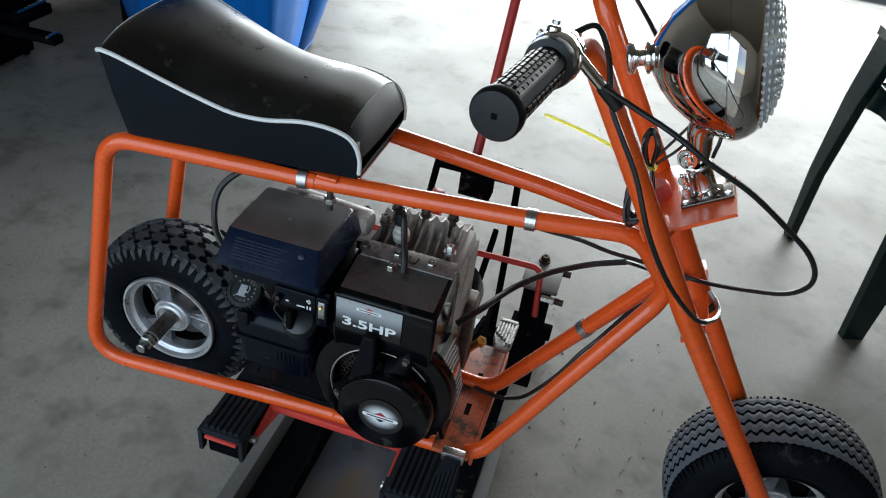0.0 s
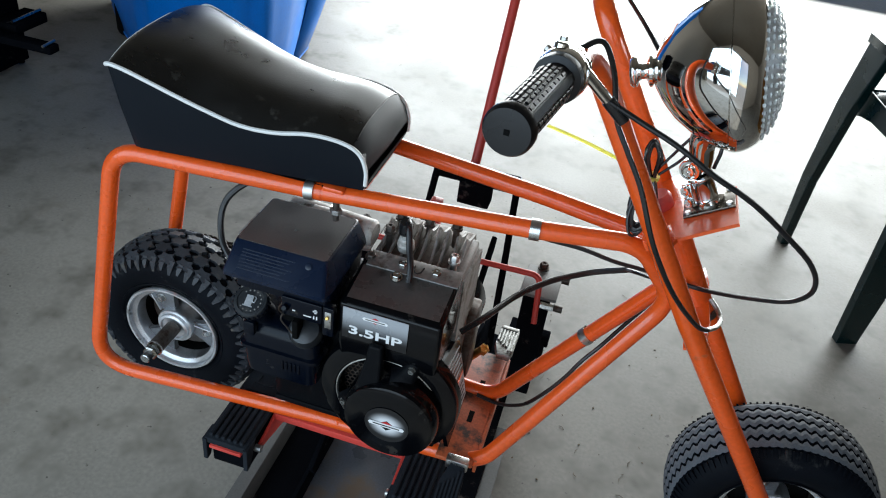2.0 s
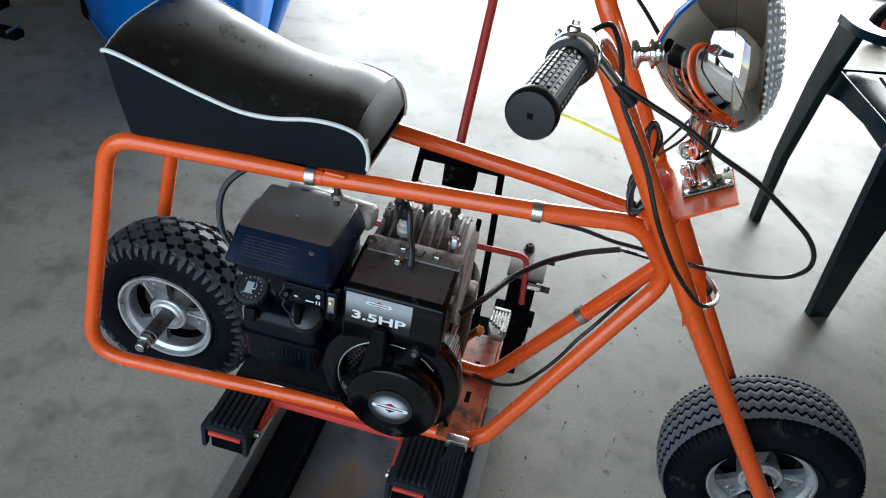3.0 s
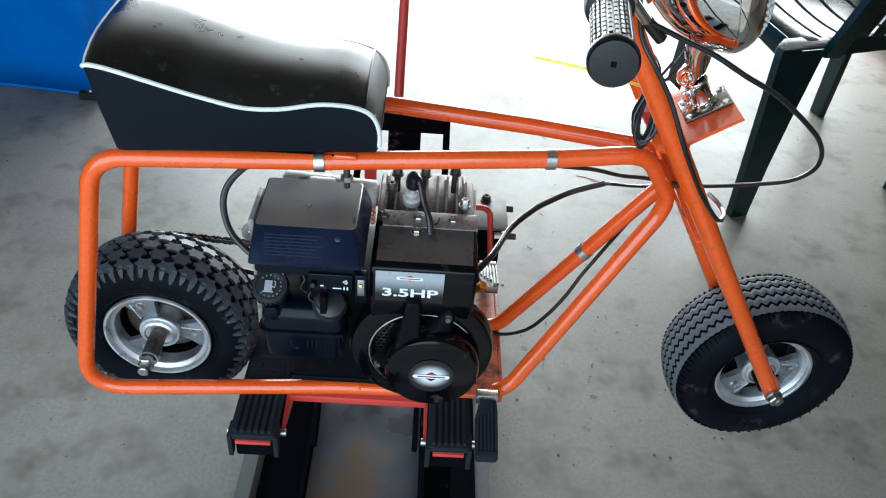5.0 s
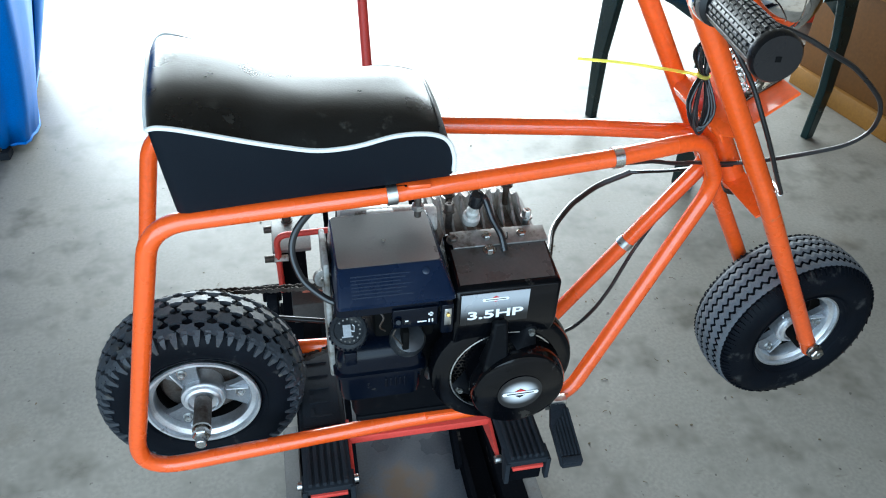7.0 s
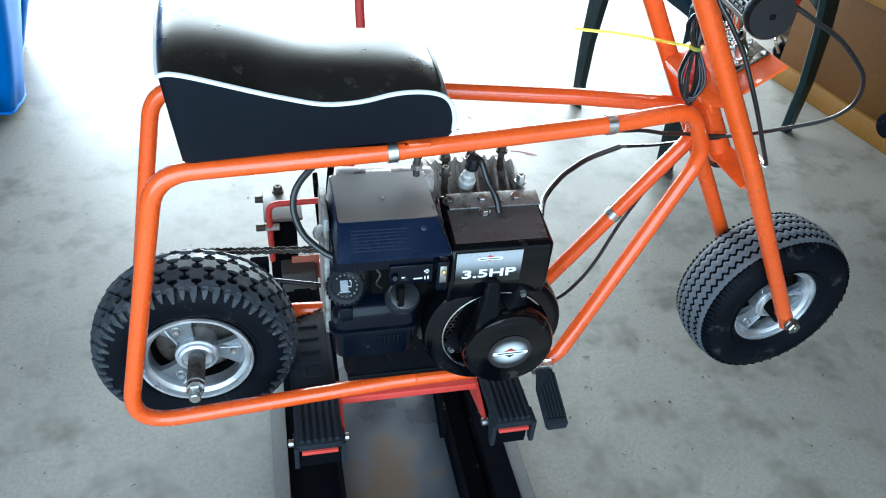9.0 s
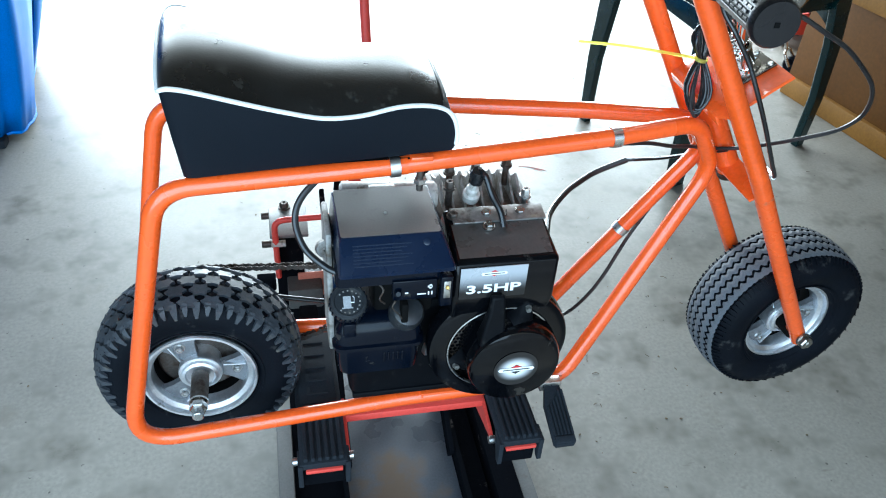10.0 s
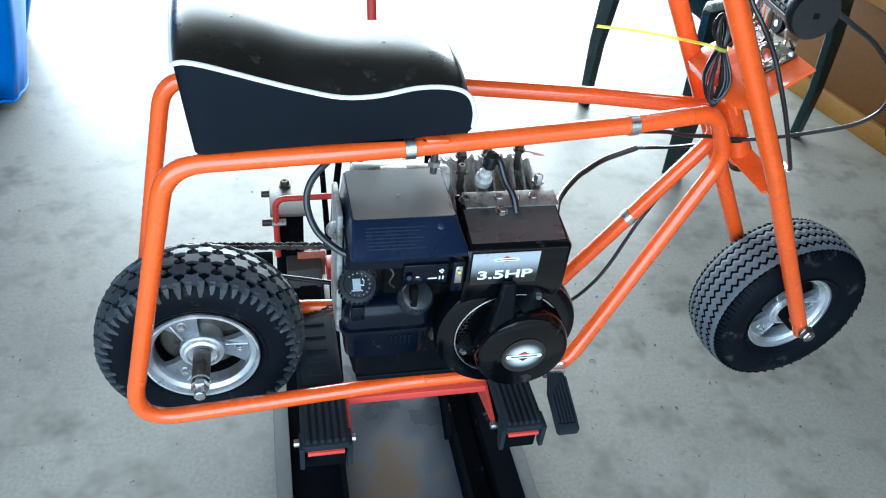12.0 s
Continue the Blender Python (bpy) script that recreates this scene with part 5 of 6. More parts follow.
for k in range(7):
    up, down = 0.034 + 0.010 * random.random(), 0.050 + 0.016 * random.random()
    wu, wd = 0.009 + 0.007 * random.random(), 0.010 + 0.013 * random.random()
    turn = random.uniform(-0.6, 0.9)
    pts = []
    for i in range(33):
        a = 2 * math.pi * i / 32
        v, h = math.sin(a), math.cos(a)
        w = (wu if v > 0 else wd) * h * min(1.0, 0.14 + 1.35 * abs(v))
        lift_ = v * (up if v > 0 else down)
        lean = (-0.20 * lift_, 0.16 * lift_) if v > 0 else (0.06 * lift_, 0.40 * lift_)
        pts.append(Z0 + Vector((w * math.cos(turn) + lean[0], w * math.sin(turn) * 0.8 + 0.0012 * (k - 3) + lean[1], lift_)))
    loop = tube(pts, 0.0017, 7)
    if coil is None:
        coil = part("wire_coil", loop, CABLE, bike, "coil of thin black wire")
    else:
        part("wire_loop", loop, CABLE, coil)
part("wire_to_lamp", tube(spline([Z0 + Vector((0.004, 0, 0.012)), (0.690, -0.05, 0.950), (0.703, -0.05, 0.975)], 6), 0.0016, 6), CABLE, bike)
part("wire_to_lamp", tube(spline([Z0 + Vector((0.006, 0, 0.004)), (0.697, -0.052, 0.942), (0.712, -0.05, 0.972)], 6), 0.0016, 6), CABLE, bike)
part("far_brake_cable", tube(spline([(0.566, 0.15, 1.07), (0.590, 0.10, 1.062), (0.628, 0.02, 1.048), (0.665, -0.03, 1.02)], 6), 0.0028, 8), CABLE, bike, "black brake cable")
part("lamp_wire", tube(spline([(0.728, -0.02, 0.975), (0.736, -0.03, 0.955), (0.735, -0.03, 0.930)], 6), 0.0022, 6), CABLE, bike)
tie = part("cable_tie", lathe([(0.0066, -0.0022), (0.0082, -0.0022), (0.0082, 0.0022), (0.0066, 0.0022)], axes(Z0, (0.1, 0, 1)), 16), YELLOW, bike, "bright yellow cable tie with a long tail")
part("tie_tail", ribbon(spline([Z0 + Vector((-0.006, 0, 0.001)), (0.640, -0.034, 0.914), (0.590, -0.002, 0.912), (0.541, 0.030, 0.906)], 6), 0.0042, 0.0010, (0, -0.5, 1)), YELLOW, tie)

# ---------------------------------------------------------------- the lift
lift = thing("motorcycle_lift", (0.33, 0.15, 0), "black and red hydraulic motorcycle lift under the mini bike", "lift")


def arm(x0, x1, y0, y1, ztop):
    """A steel carrying arm with its ribbed rubber pad."""
    st = part("lift_arm", box((x0 + 0.004, y0 + 0.012, ztop - 0.070), (x1 - 0.004, y0 + 0.30, ztop - 0.018), 0.003), LIFTBLACK, lift, "black steel carrying arm")
    pad = part("rubber_pad", box((x0, y0, ztop - 0.018), (x1, y0 + 0.30, ztop - 0.006), 0.002), PAD, lift, "ribbed black rubber pad")
    n = 6
    w = (x1 - x0 - 0.008) / n
    for k in range(n):
        xa = x0 + 0.004 + w * k
        part("pad_rib", box((xa + 0.0018, y0 + 0.004, ztop - 0.008), (xa + w - 0.0018, y0 + 0.100, ztop), 0.0015, seg=1), PAD, pad)
    # raised panel with worn moulded letters, as bars
    part("pad_panel", box((x0 + 0.006, y0 + 0.110, ztop - 0.008), (x1 - 0.006, y0 + 0.296, ztop - 0.003), 0.001), PAD, pad)
    for k in range(6):
        ya = y0 + 0.125 + 0.028 * k
        part("moulded_bar", box((x0 + 0.018, ya, ztop - 0.004), (x1 - 0.018, ya + 0.004, ztop - 0.0008)), PAD, pad)
        part("moulded_bar", box((x0 + 0.018, ya + 0.004, ztop - 0.004), (x0 + 0.024, ya + 0.017, ztop - 0.0008)), PAD, pad)
    # end ears and the red end edge
    for xa in (x0 - 0.003, x1 - 0.004):
        part("pad_ear", prism([(0, 0), (0.030, 0), (0.010, -0.045), (0, -0.045)], 0.007, axes((xa, y0 - 0.002, ztop - 0.008), (1, 0, 0), (0, 1, 0)), 0.001), PAD, pad)
    part("red_end", box((x0 + 0.008, y0 - 0.002, ztop - 0.0255), (x1 - 0.008, y0 + 0.012, ztop - 0.0190), 0.001), RED, lift, "red painted arm end")
    for xa, s in ((x0, -1), (x1, 1)):
        bm = rod((xa, y0 + 0.03, ztop - 0.034), (xa + s * 0.010, y0 + 0.03, ztop - 0.034), 0.006, 14)
        hexbolt((xa + s * 0.003, y0 + 0.03, ztop - 0.034), (s, 0, 0), 0.0115, 0.010, bm, 0.0125)
        part("arm_bolt", bm, STEEL, lift)
    part("arm_tube", box(((x0 + x1) / 2 - 0.016, y0 + 0.295, ztop - 0.085), ((x0 + x1) / 2 + 0.016, 0.22, ztop - 0.050), 0.003), LIFTBLACK, lift)
    # grey plate set outwards at the far end
    s = -1 if x0 < 0.3 else 1
    c = 0.1605 if s < 0 else 0.5605
    part("end_plate", box((c - 0.038, y1 - 0.120, ztop - 0.030), (c + 0.038, y1 - 0.016, ztop - 0.022), 0.003), PLATEGREY, lift, "pale grey steel end plate")
    part("plate_bolt", hexbolt((c - 0.006, y1 - 0.022, ztop - 0.022), (0, 0, 1), 0.009, 0.014, washer=0.012), RUST, lift)
    for y, z in ((y1 - 0.030, ztop - 0.034), (y1 - 0.125, ztop - 0.036)):
        part("plate_bolt", rod((c + s * 0.036, y, z), (c + s * 0.054, y, z), 0.0075, 12, bevel=0.001), RUST, lift)
    part("plate_nut", rod((c + s * 0.036, y1 - 0.127, ztop - 0.036), (c + s * 0.008, y1 - 0.127, ztop - 0.036), 0.0075, 6, bevel=0.001), STEEL, lift)
    # upright foot beneath the far end
    part("arm_upright", box((c - 0.030, y1 - 0.112, 0.075), (c + 0.026, y1 - 0.070, ztop - 0.032), 0.003), LIFTBLACK, lift)


arm(0.150, 0.218, -0.170, 0.52, 0.383)
arm(0.443, 0.506, -0.172, 0.52, 0.380)
# red frame between the arms
part("red_cross_bar", box((0.222, -0.082, 0.353), (0.438, -0.052, 0.367), 0.002), RED, lift, "red painted cross bar")
part("red_cross_bar", box((0.220, 0.24, 0.315), (0.440, 0.28, 0.352), 0.002), RED, lift)
for x in (0.2190, 0.4365):
    bm = prism([(-0.045, 0.366), (-0.078, 0.364), (-0.138, 0.350), (-0.138, 0.343), (-0.045, 0.318)], 0.005, Matrix(((0, 0, 1, x), (1, 0, 0, 0), (0, 1, 0, 0), (0, 0, 0, 1))), 0.0008)
    part("red_gusset", bm, RED, lift, "red welded corner gusset")
# scissor links
for x in (0.232, 0.424):
    part("scissor_link", prism([(-0.02, -0.018), (0.52, 0.222), (0.535, 0.242), (0.515, 0.258), (-0.035, 0.014)], 0.010, axes((x, 0.06, 0.095), (1, 0, 0), (0, 1, 0)), 0.002), LIFTBLACK, lift)
    part("scissor_link", prism([(-0.02, 0.235), (0.52, -0.008), (0.535, -0.028), (0.515, -0.04), (-0.035, 0.20)], 0.010, axes((x + 0.012, 0.06, 0.105), (1, 0, 0), (0, 1, 0)), 0.002), LIFTBLACK, lift)
# base: two long channels, a pan between them, feet and wheels
for a, b in ((0.108, 0.136), (0.500, 0.546)):
    end = 0.20 if a < 0.3 else 0.66
    bm = box((a, -0.62, 0.066), (b, end, 0.074), 0.002)
    inner = (b - 0.008, b) if a < 0.3 else (a, a + 0.008)
    box((inner[0], -0.62, 0.012), (inner[1], end, 0.066), 0.001, bm)
    part("base_rail", bm, LIFTGREY if a < 0.3 else LIFTBLACK, lift, "grey steel base channel" if a < 0.3 else "black steel base channel")
part("outer_rail", box((0.546, -0.62, 0.060), (0.574, 0.30, 0.068), 0.002), LIFTGREY, lift, "grey steel outer rail")
for a, b in ((0.136, 0.232), (0.440, 0.500)):
    part("inner_rail", box((a, -0.62, 0.014), (b, 0.64, 0.020), 0.001), LIFTBLACK, lift)
part("rail_lip", box((0.224, -0.62, 0.020), (0.232, 0.64, 0.085), 0.001), LIFTBLACK, lift)
part("rail_lip", box((0.440, -0.62, 0.020), (0.450, 0.64, 0.085), 0.001), LIFTBLACK, lift)
part("base_pan", box((0.232, -0.62, 0.040), (0.440, 0.62, 0.046), 0.001), PAN, lift, "dark stained steel pan")
part("base_foot", box((0.108, -0.62, 0.0), (0.572, -0.56, 0.014), 0.002), LIFTBLACK, lift)
part("base_foot", box((0.108, 0.58, 0.0), (0.572, 0.64, 0.014), 0.002), LIFTBLACK, lift)
for x in (0.10, 0.58):
    w = part("caster_wheel", rod((x - 0.014, 0.62, 0.038), (x + 0.014, 0.62, 0.038), 0.038, 28, bevel=0.004), RUBBER, lift, "black caster wheel")
    part("caster_hub", rod((x - 0.016, 0.62, 0.038), (x + 0.016, 0.62, 0.038), 0.014, 18), STEEL, w)
    part("caster_fork", box((x - 0.022, 0.605, 0.05), (x + 0.022, 0.635, 0.082), 0.003), LIFTBLACK, lift)
# red bent rod round the far end
part("lock_rod", tube(fillet([(0.134, 0.394, 0.263), (0.133, 0.392, 0.404), (0.556, 0.415, 0.398), (0.566, 0.385, 0.30)], 0.022), 0.0062, 12), RED, lift, "red bent safety rod")
# jack cylinder
part("jack_body", rod((0.335, 0.30, 0.05), (0.335, 0.42, 0.21), 0.034, 28, bevel=0.004), RED, lift, "red hydraulic jack body")
part("jack_ram", rod((0.335, 0.40, 0.19), (0.335, 0.26, 0.33), 0.016, 20), CHROME_WORN, lift)
part("jack_block", box((0.150, 0.36, 0.20), (0.22, 0.44, 0.25), 0.004), LIFTGREY, lift)
# red plate painted salmon, as strong light makes it look
part("bracket_block", box((0.172, 0.395, 0.203), (0.229, 0.4, 0.266), 0.002), SALMON, lift, "red bracket plate, strong light put into its salmon colour")
# handle frame and red lever
part("handle_cross_plate", box((0.280, 0.565, 0.475), (0.462, 0.580, 0.515), 0.003), LIFTBLACK, lift, "black steel handle bracket")
part("handle_block", box((0.335, 0.56, 0.425), (0.405, 0.60, 0.480), 0.003), LIFTBLACK, lift)
part("handle_post", tube([(0.284, 0.572, 0.51), (0.262, 0.545, 0.30), (0.250, 0.53, 0.06)], 0.0075, 10), LIFTBLACK, lift)
part("handle_post", tube([(0.458, 0.572, 0.51), (0.466, 0.545, 0.30), (0.470, 0.53, 0.06)], 0.0075, 10), LIFTBLACK, lift)
part("red_lever", tube([(0.351, 0.60, 0.435), (0.352, 0.783, 0.772), (0.352, 0.93, 1.05)], 0.0105, 16), RED, lift, "long red painted lever")
part("red_mast", box((0.290, 0.50, 0.05), (0.315, 0.525, 0.45), 0.002), RED, lift)
part("spring", tube([(0.31 + 0.009 * math.cos(i * 0.9), 0.42 + 0.009 * math.sin(i * 0.9), 0.30 + 0.0016 * i) for i in range(60)], 0.0016, 6), STEEL, lift)

# ---------------------------------------------------------------- green plastic garden chair
FA, FB, FC, FD = Vector((1.228, 1.475, 0)), Vector((1.377, 1.02, 0)), Vector((1.88, 1.725, 0)), Vector((1.944, 1.220, 0))
chair = thing("garden_chair", (1.59, 1.34, 0), "dark green moulded plastic garden chair with arms and a slatted back", "chair")
ctr = (FA + FB + FC + FD) / 4


def leg(foot, up, wide0, wide1, side, label="", shoulder=()):
    """A tapering moulded leg of angled section."""
    out = (foot - ctr).normalized()
    s = Vector(side).normalized()
    o = Vector((-s.y, s.x, 0))
    rows = []
    for t in (0.0, 0.03, 0.35, 0.7, 1.0):
        p = foot.lerp(up, t) + out * 0.018 * math.sin(math.pi * t)
        w = wide0 + (wide1 - wide0) * t ** 1.4
        rows.append([p - s * w / 2 - o * 0.004, p + s * w / 2 - o * 0.004, p + s * w / 2 + o * 0.022, p + s * (w / 2 - 0.006) + o * 0.026, p - s * (w / 2 - 0.006) + o * 0.026, p - s * w / 2 + o * 0.022])
    # rounded shoulder that runs into the seat
    inward = (ctr - foot).normalized()
    for reach, rise, keep in shoulder:
        rows.append([q + inward * reach + Vector((0, 0, rise)) + (up - q) * (1 - keep) for q in rows[4]])
    lg = part("leg", loft(rows), GREEN, chair, label)
    bv_ = lg.modifiers.new("rounded", 'BEVEL')
    bv_.width, bv_.segments, bv_.limit_method, bv_.angle_limit = 0.007, 3, 'ANGLE', radians(30)
    return lg


sA, sB, sC, sD = [f.lerp(ctr, 0.12) + Vector((0, 0, h)) for f, h in ((FA, 0.562), (FB, 0.525), (FC, 0.562), (FD, 0.525))]
ab = (FB - FA).normalized()
leg(FA, FA.lerp(ctr, 0.06) + Vector((0, 0, 0.69)) + ab * 0.02, 0.036, 0.105, ab)
leg(FB, sB + Vector((0, 0, -0.040)), 0.060, 0.140, (FD - FB), shoulder=((0.006, 0.018, 1.03), (0.022, 0.032, 1.06), (0.060, 0.040, 1.0)))
leg(FC, sC, 0.056, 0.09, (FB - FA))
leg(FD, FD.lerp(ctr, 0.08) + Vector((0, 0, 0.525)), 0.036, 0.08, (FD - FB))
# seat: a shallow dish with grooves
rows = []
for i in range(13):
    u = i / 12
    row = []
    for j in range(13):
        v = j / 12
        p = (sA * (1 - u) + sB * u) * (1 - v) + (sC * (1 - u) + sD * u) * v
        dip = 0.028 * math.sin(math.pi * u) * math.sin(math.pi * v)
        row.append(p - Vector((0, 0, dip + (0.0 if 0 < i < 12 and 0 < j < 12 else 0.02))))
    rows.append(row)
bm = loft(rows, closed=False, caps=False)
seatp = part("seat", bm, GREEN, chair, "grooved green plastic seat", angle=60)
sm = seatp.modifiers.new("thickness", 'SOLIDIFY')
sm.thickness = 0.006
for k in range(5):
    v = 0.18 + 0.16 * k
    pts = [(sA * (1 - u) + sB * u) * (1 - v) + (sC * (1 - u) + sD * u) * v - Vector((0, 0, 0.028 * math.sin(math.pi * u) * math.sin(math.pi * v) - 0.001)) for u in [0.12 + 0.076 * i for i in range(11)]]
    # near-black strip paints the shade of a groove
    part("seat_groove", ribbon(pts, 0.008, 0.002, (0, 0, 1)), DARK, seatp)
# apron round the seat
for p, q, deep in ((sA, sB, 0.055), (sB, sD, 0.018), (sD, sC, 0.055), (sC, sA, 0.045)):
    d = (q - p).normalized()
    ln = (q - p).length
    edge = [(0, -0.004), (ln, -0.004), (ln, deep * 1.5), (ln * 0.93, deep * 1.25), (ln * 0.80, deep * 1.0), (ln * 0.5, deep * 0.85), (ln * 0.20, deep * 1.0), (ln * 0.07, deep * 1.25), (0, deep * 1.5)]
    part("seat_apron", prism(edge, 0.006, axes(p - Vector((0, 0, 0.014)), Vector((-d.y, d.x, 0)), d), 0.001), GREEN, chair)
# back between the rear legs, with slats
tilt = (FB - FA).normalized() * 0.14 + Vector((0, 0, 0.38))
b0, b1 = sB.lerp(sD, 0.19), sD
for p, e in ((b0, 1), (b1, -1)):
    part("back_post", ribbon(spline([p - Vector((0, 0, 0.03)), p + tilt * 0.5 + (b1 - b0) * 0.04 * e, p + tilt + (b1 - b0) * 0.10 * e], 4), 0.056, 0.022, (FA - FB)), GREEN, chair)
part("back_bottom_rail", ribbon([b0 + tilt * 0.03, b0.lerp(b1, 0.5) + tilt * 0.0, b1 + tilt * 0.03], 0.032, 0.016, (FA - FB)), GREEN, chair)
part("back_top_rail", ribbon(spline([b0 + tilt + (b1 - b0) * 0.08, b0.lerp(b1, 0.5) + tilt * 1.12, b1 + tilt - (b1 - b0) * 0.08], 6), 0.07, 0.012, (FA - FB)), GREEN, chair)
for k in range(6):
    f = 0.17 + 0.135 * k
    part("back_slat", ribbon([b0.lerp(b1, f) + tilt * 0.02, b0.lerp(b1, f) + tilt * 0.55, b0.lerp(b1, f) + tilt * 1.04], 0.036, 0.006, (FA - FB)), GREEN, chair)
# arms
for f0, bb, e in ((FA, b0, 1), (FC, b1, -1)):
    st0 = f0.lerp(ctr, 0.06) + Vector((0, 0, 0.69)) + (ab * 0.02 if e == 1 else Vector((0, 0, 0)))
    if e == -1:
        part("arm_post", tube([sC - Vector((0, 0, 0.02)), st0], 0.022, 12, flat=0.6), GREEN, chair)
    part("arm_rest", ribbon(spline([st0 - ab * 0.02, st0 + ab * 0.12 + Vector((0, 0, 0.006)), st0.lerp(bb + tilt * 0.62, 0.7), bb + tilt * 0.62], 6), 0.066, 0.024, (0, 0, 1)), GREEN, chair)

# ---------------------------------------------------------------- blue sheet over a stored thing
random.seed(3)
rows = []
for i in range(41):
    u = i / 40
    a = math.pi * (0.0 + 1.0 * u)
    row = []
    for j in range(15):
        v = j / 14
        zz = 1.75 * v
        bulge = 1.0 + 0.36 * math.sin(math.pi * min(1, v * 1.12)) - 0.25 * max(0, v - 0.82) ** 1.2 * 3
        fold = 0.018 * math.sin(9 * a + 3 * v) + 0.012 * math.sin(21 * a - 2 * v)
        e = 0.34
        cu = math.copysign(abs(math.cos(a * 2)) ** e, math.cos(a * 2)) * (bulge + fold * 2)
        cv = math.copysign(abs(math.sin(a * 2)) ** e, math.sin(a * 2)) * (bulge + fold * 2)
        f, g = (cu + 1) / 2, (cv + 1) / 2
        p = (Vector((-1.12, 1.54, 0)).lerp(Vector((-0.60, 1.46, 0)), f)).lerp(Vector((-1.76, 2.20, 0)).lerp(Vector((-0.76, 2.25, 0)), f), g)
        row.append((p.x, p.y, zz + 0.012 * (1 + math.sin(5 * a)) * (1 - v)))
    rows.append(row)
for r in rows:
    p = Vector(r[-1])
    for f in (0.7, 0.35, 0.0):
        r.append(tuple(Vector((-1.17, 2.0, 1.75 + 0.05 * (1 - f))).lerp(Vector((p.x, p.y, 1.75 + 0.05 * (1 - f))), f)))
bm = loft(rows, closed=False, caps=False)
cover_thing = thing("blue_cover", (-1.17, 2.0, 0), "bright blue plastic sheet draped to the floor", "cover")
cover = part("sheet", bm, BLUE, cover_thing, angle=70)
hem = [Vector(r[0]) + Vector((0, 0, 0.006)) for r in rows]
part("hem", tube(hem, 0.006, 8), BLUE, cover_thing, "rolled hem")
sm = cover.modifiers.new("thickness", 'SOLIDIFY')
sm.thickness = 0.003
bm = box((-0.22, -0.20, 0.0), (0.22, 0.20, 1.60), 0.03, m=Matrix.Translation((-1.2, 1.97, 0)) @ pose(0, 0, 0, 0, 0, -12))
solid("stored_crate", bm, DARK, "dark box hidden beneath the blue sheet", "crate")
foot = thing("black_foot_block", (-0.70, 1.47, 0), "small black rubber foot block at the hem of the sheet", "foot block")
part("block", box((-0.745, 1.450, 0.0), (-0.675, 1.500, 0.028), 0.006), PAD, foot)
part("block_bolt", hexbolt((-0.707, 1.470, 0.028), (0, 0, 1), 0.010, 0.010, washer=0.014), CHROME_WORN, foot)

# ---------------------------------------------------------------- black metal stand in the dark corner
stand = thing("black_stand", (-2.0, 1.2, 0), "black metal tool stand with bright bars in the dark corner", "stand")
part("lower_shelf", box((-2.40, 0.90, 0.05), (-1.56, 1.44, 0.08), 0.006), LIFTBLACK, stand)
part("upper_shelf", box((-2.40, 0.88, 0.30), (-1.50, 1.46, 0.33), 0.006), LIFTBLACK, stand)
for x, y in ((-2.37, 0.93), (-1.58, 0.96), (-2.37, 1.42), (-1.58, 1.42)):
    part("post", rod((x, y, 0), (x, y, 0.60), 0.014, 14), LIFTBLACK, stand)
part("side_panel", box((-1.565, 0.95, 0.02), (-1.545, 1.43, 0.30), 0.004), LIFTBLACK, stand)
part("bright_bar", rod((-1.470, 1.305, 0.215), (-1.474, 1.450, 0.215), 0.006, 12), CHROME_WORN, stand, "short bright metal bar")
part("bright_bar", rod((-1.275, 1.210, 0.20), (-1.280, 1.275, 0.20), 0.005, 12), CHROME_WORN, stand)
# filler block, added to keep daylight off the corner
part("black_shade_block", box((-2.35, 0.94, 0.08), (-1.60, 1.42, 0.29), 0.02), LIFTBLACK, stand)
part("stand_arm", box((-1.55, 1.225, 0.165), (-1.262, 1.275, 0.194), 0.006), LIFTBLACK, stand)
part("stand_arm", box((-1.55, 1.30, 0.170), (-1.455, 1.46, 0.208), 0.006), LIFTBLACK, stand)

# second filler block, added to deepen the shade of the corner
part("upper_shade_block", box((-2.30, 0.93, 0.33), (-1.56, 1.42, 0.56), 0.02), LIFTBLACK, stand)

# ---------------------------------------------------------------- plywood cabinet
cab = thing("plywood_cabinet", (2.5, 1.1, 0), "tan varnished plywood cabinet with a pale bottom rail on the floor", "cabinet")
cm_ = Matrix.Translation((2.12, 1.64, 0)) @ pose(0, 0, 0, 0, 0, 9)
part("face_panel", box((0.02, -1.5, 0.0), (0.05, 0.0, 1.1), 0.002, m=cm_), WOOD, cab, "tan plywood panel")
part("side_panel", box((0.03, -0.03, 0.0), (0.7, 0.0, 1.1), 0.002, m=cm_), WOOD, cab)
part("bottom_rail", box((0.0, -1.5, 0.0), (0.022, 0.0, 0.075), 0.003, m=cm_), WOODEDGE, cab, "pale wood rail")
part("middle_rail", box((0.0, -1.5, 0.42), (0.022, 0.0, 0.49), 0.003, m=cm_), WOODEDGE, cab)
part("top", box((0.0, -1.52, 1.1), (0.72, 0.02, 1.125), 0.003, m=cm_), WOODEDGE, cab)
for y in (-0.05, -0.42, -0.80):
    part("rail_bolt", hexbolt(cm_ @ Vector((0.0, y, 0.04)), (-1, 0, 0), 0.010, 0.008, washer=0.013), STEEL, cab)

kb = cm_ @ Vector((0.02, -0.60, 0.115))
knob = part("knob", lathe([(0, 0.052), (0.020, 0.052), (0.040, 0.058), (0.044, 0.064), (0.042, 0.070), (0, 0.072)], axes(kb, (-1, -0.1, 0)), 30), PLASTIC, cab, "round black knob on a bright stem")
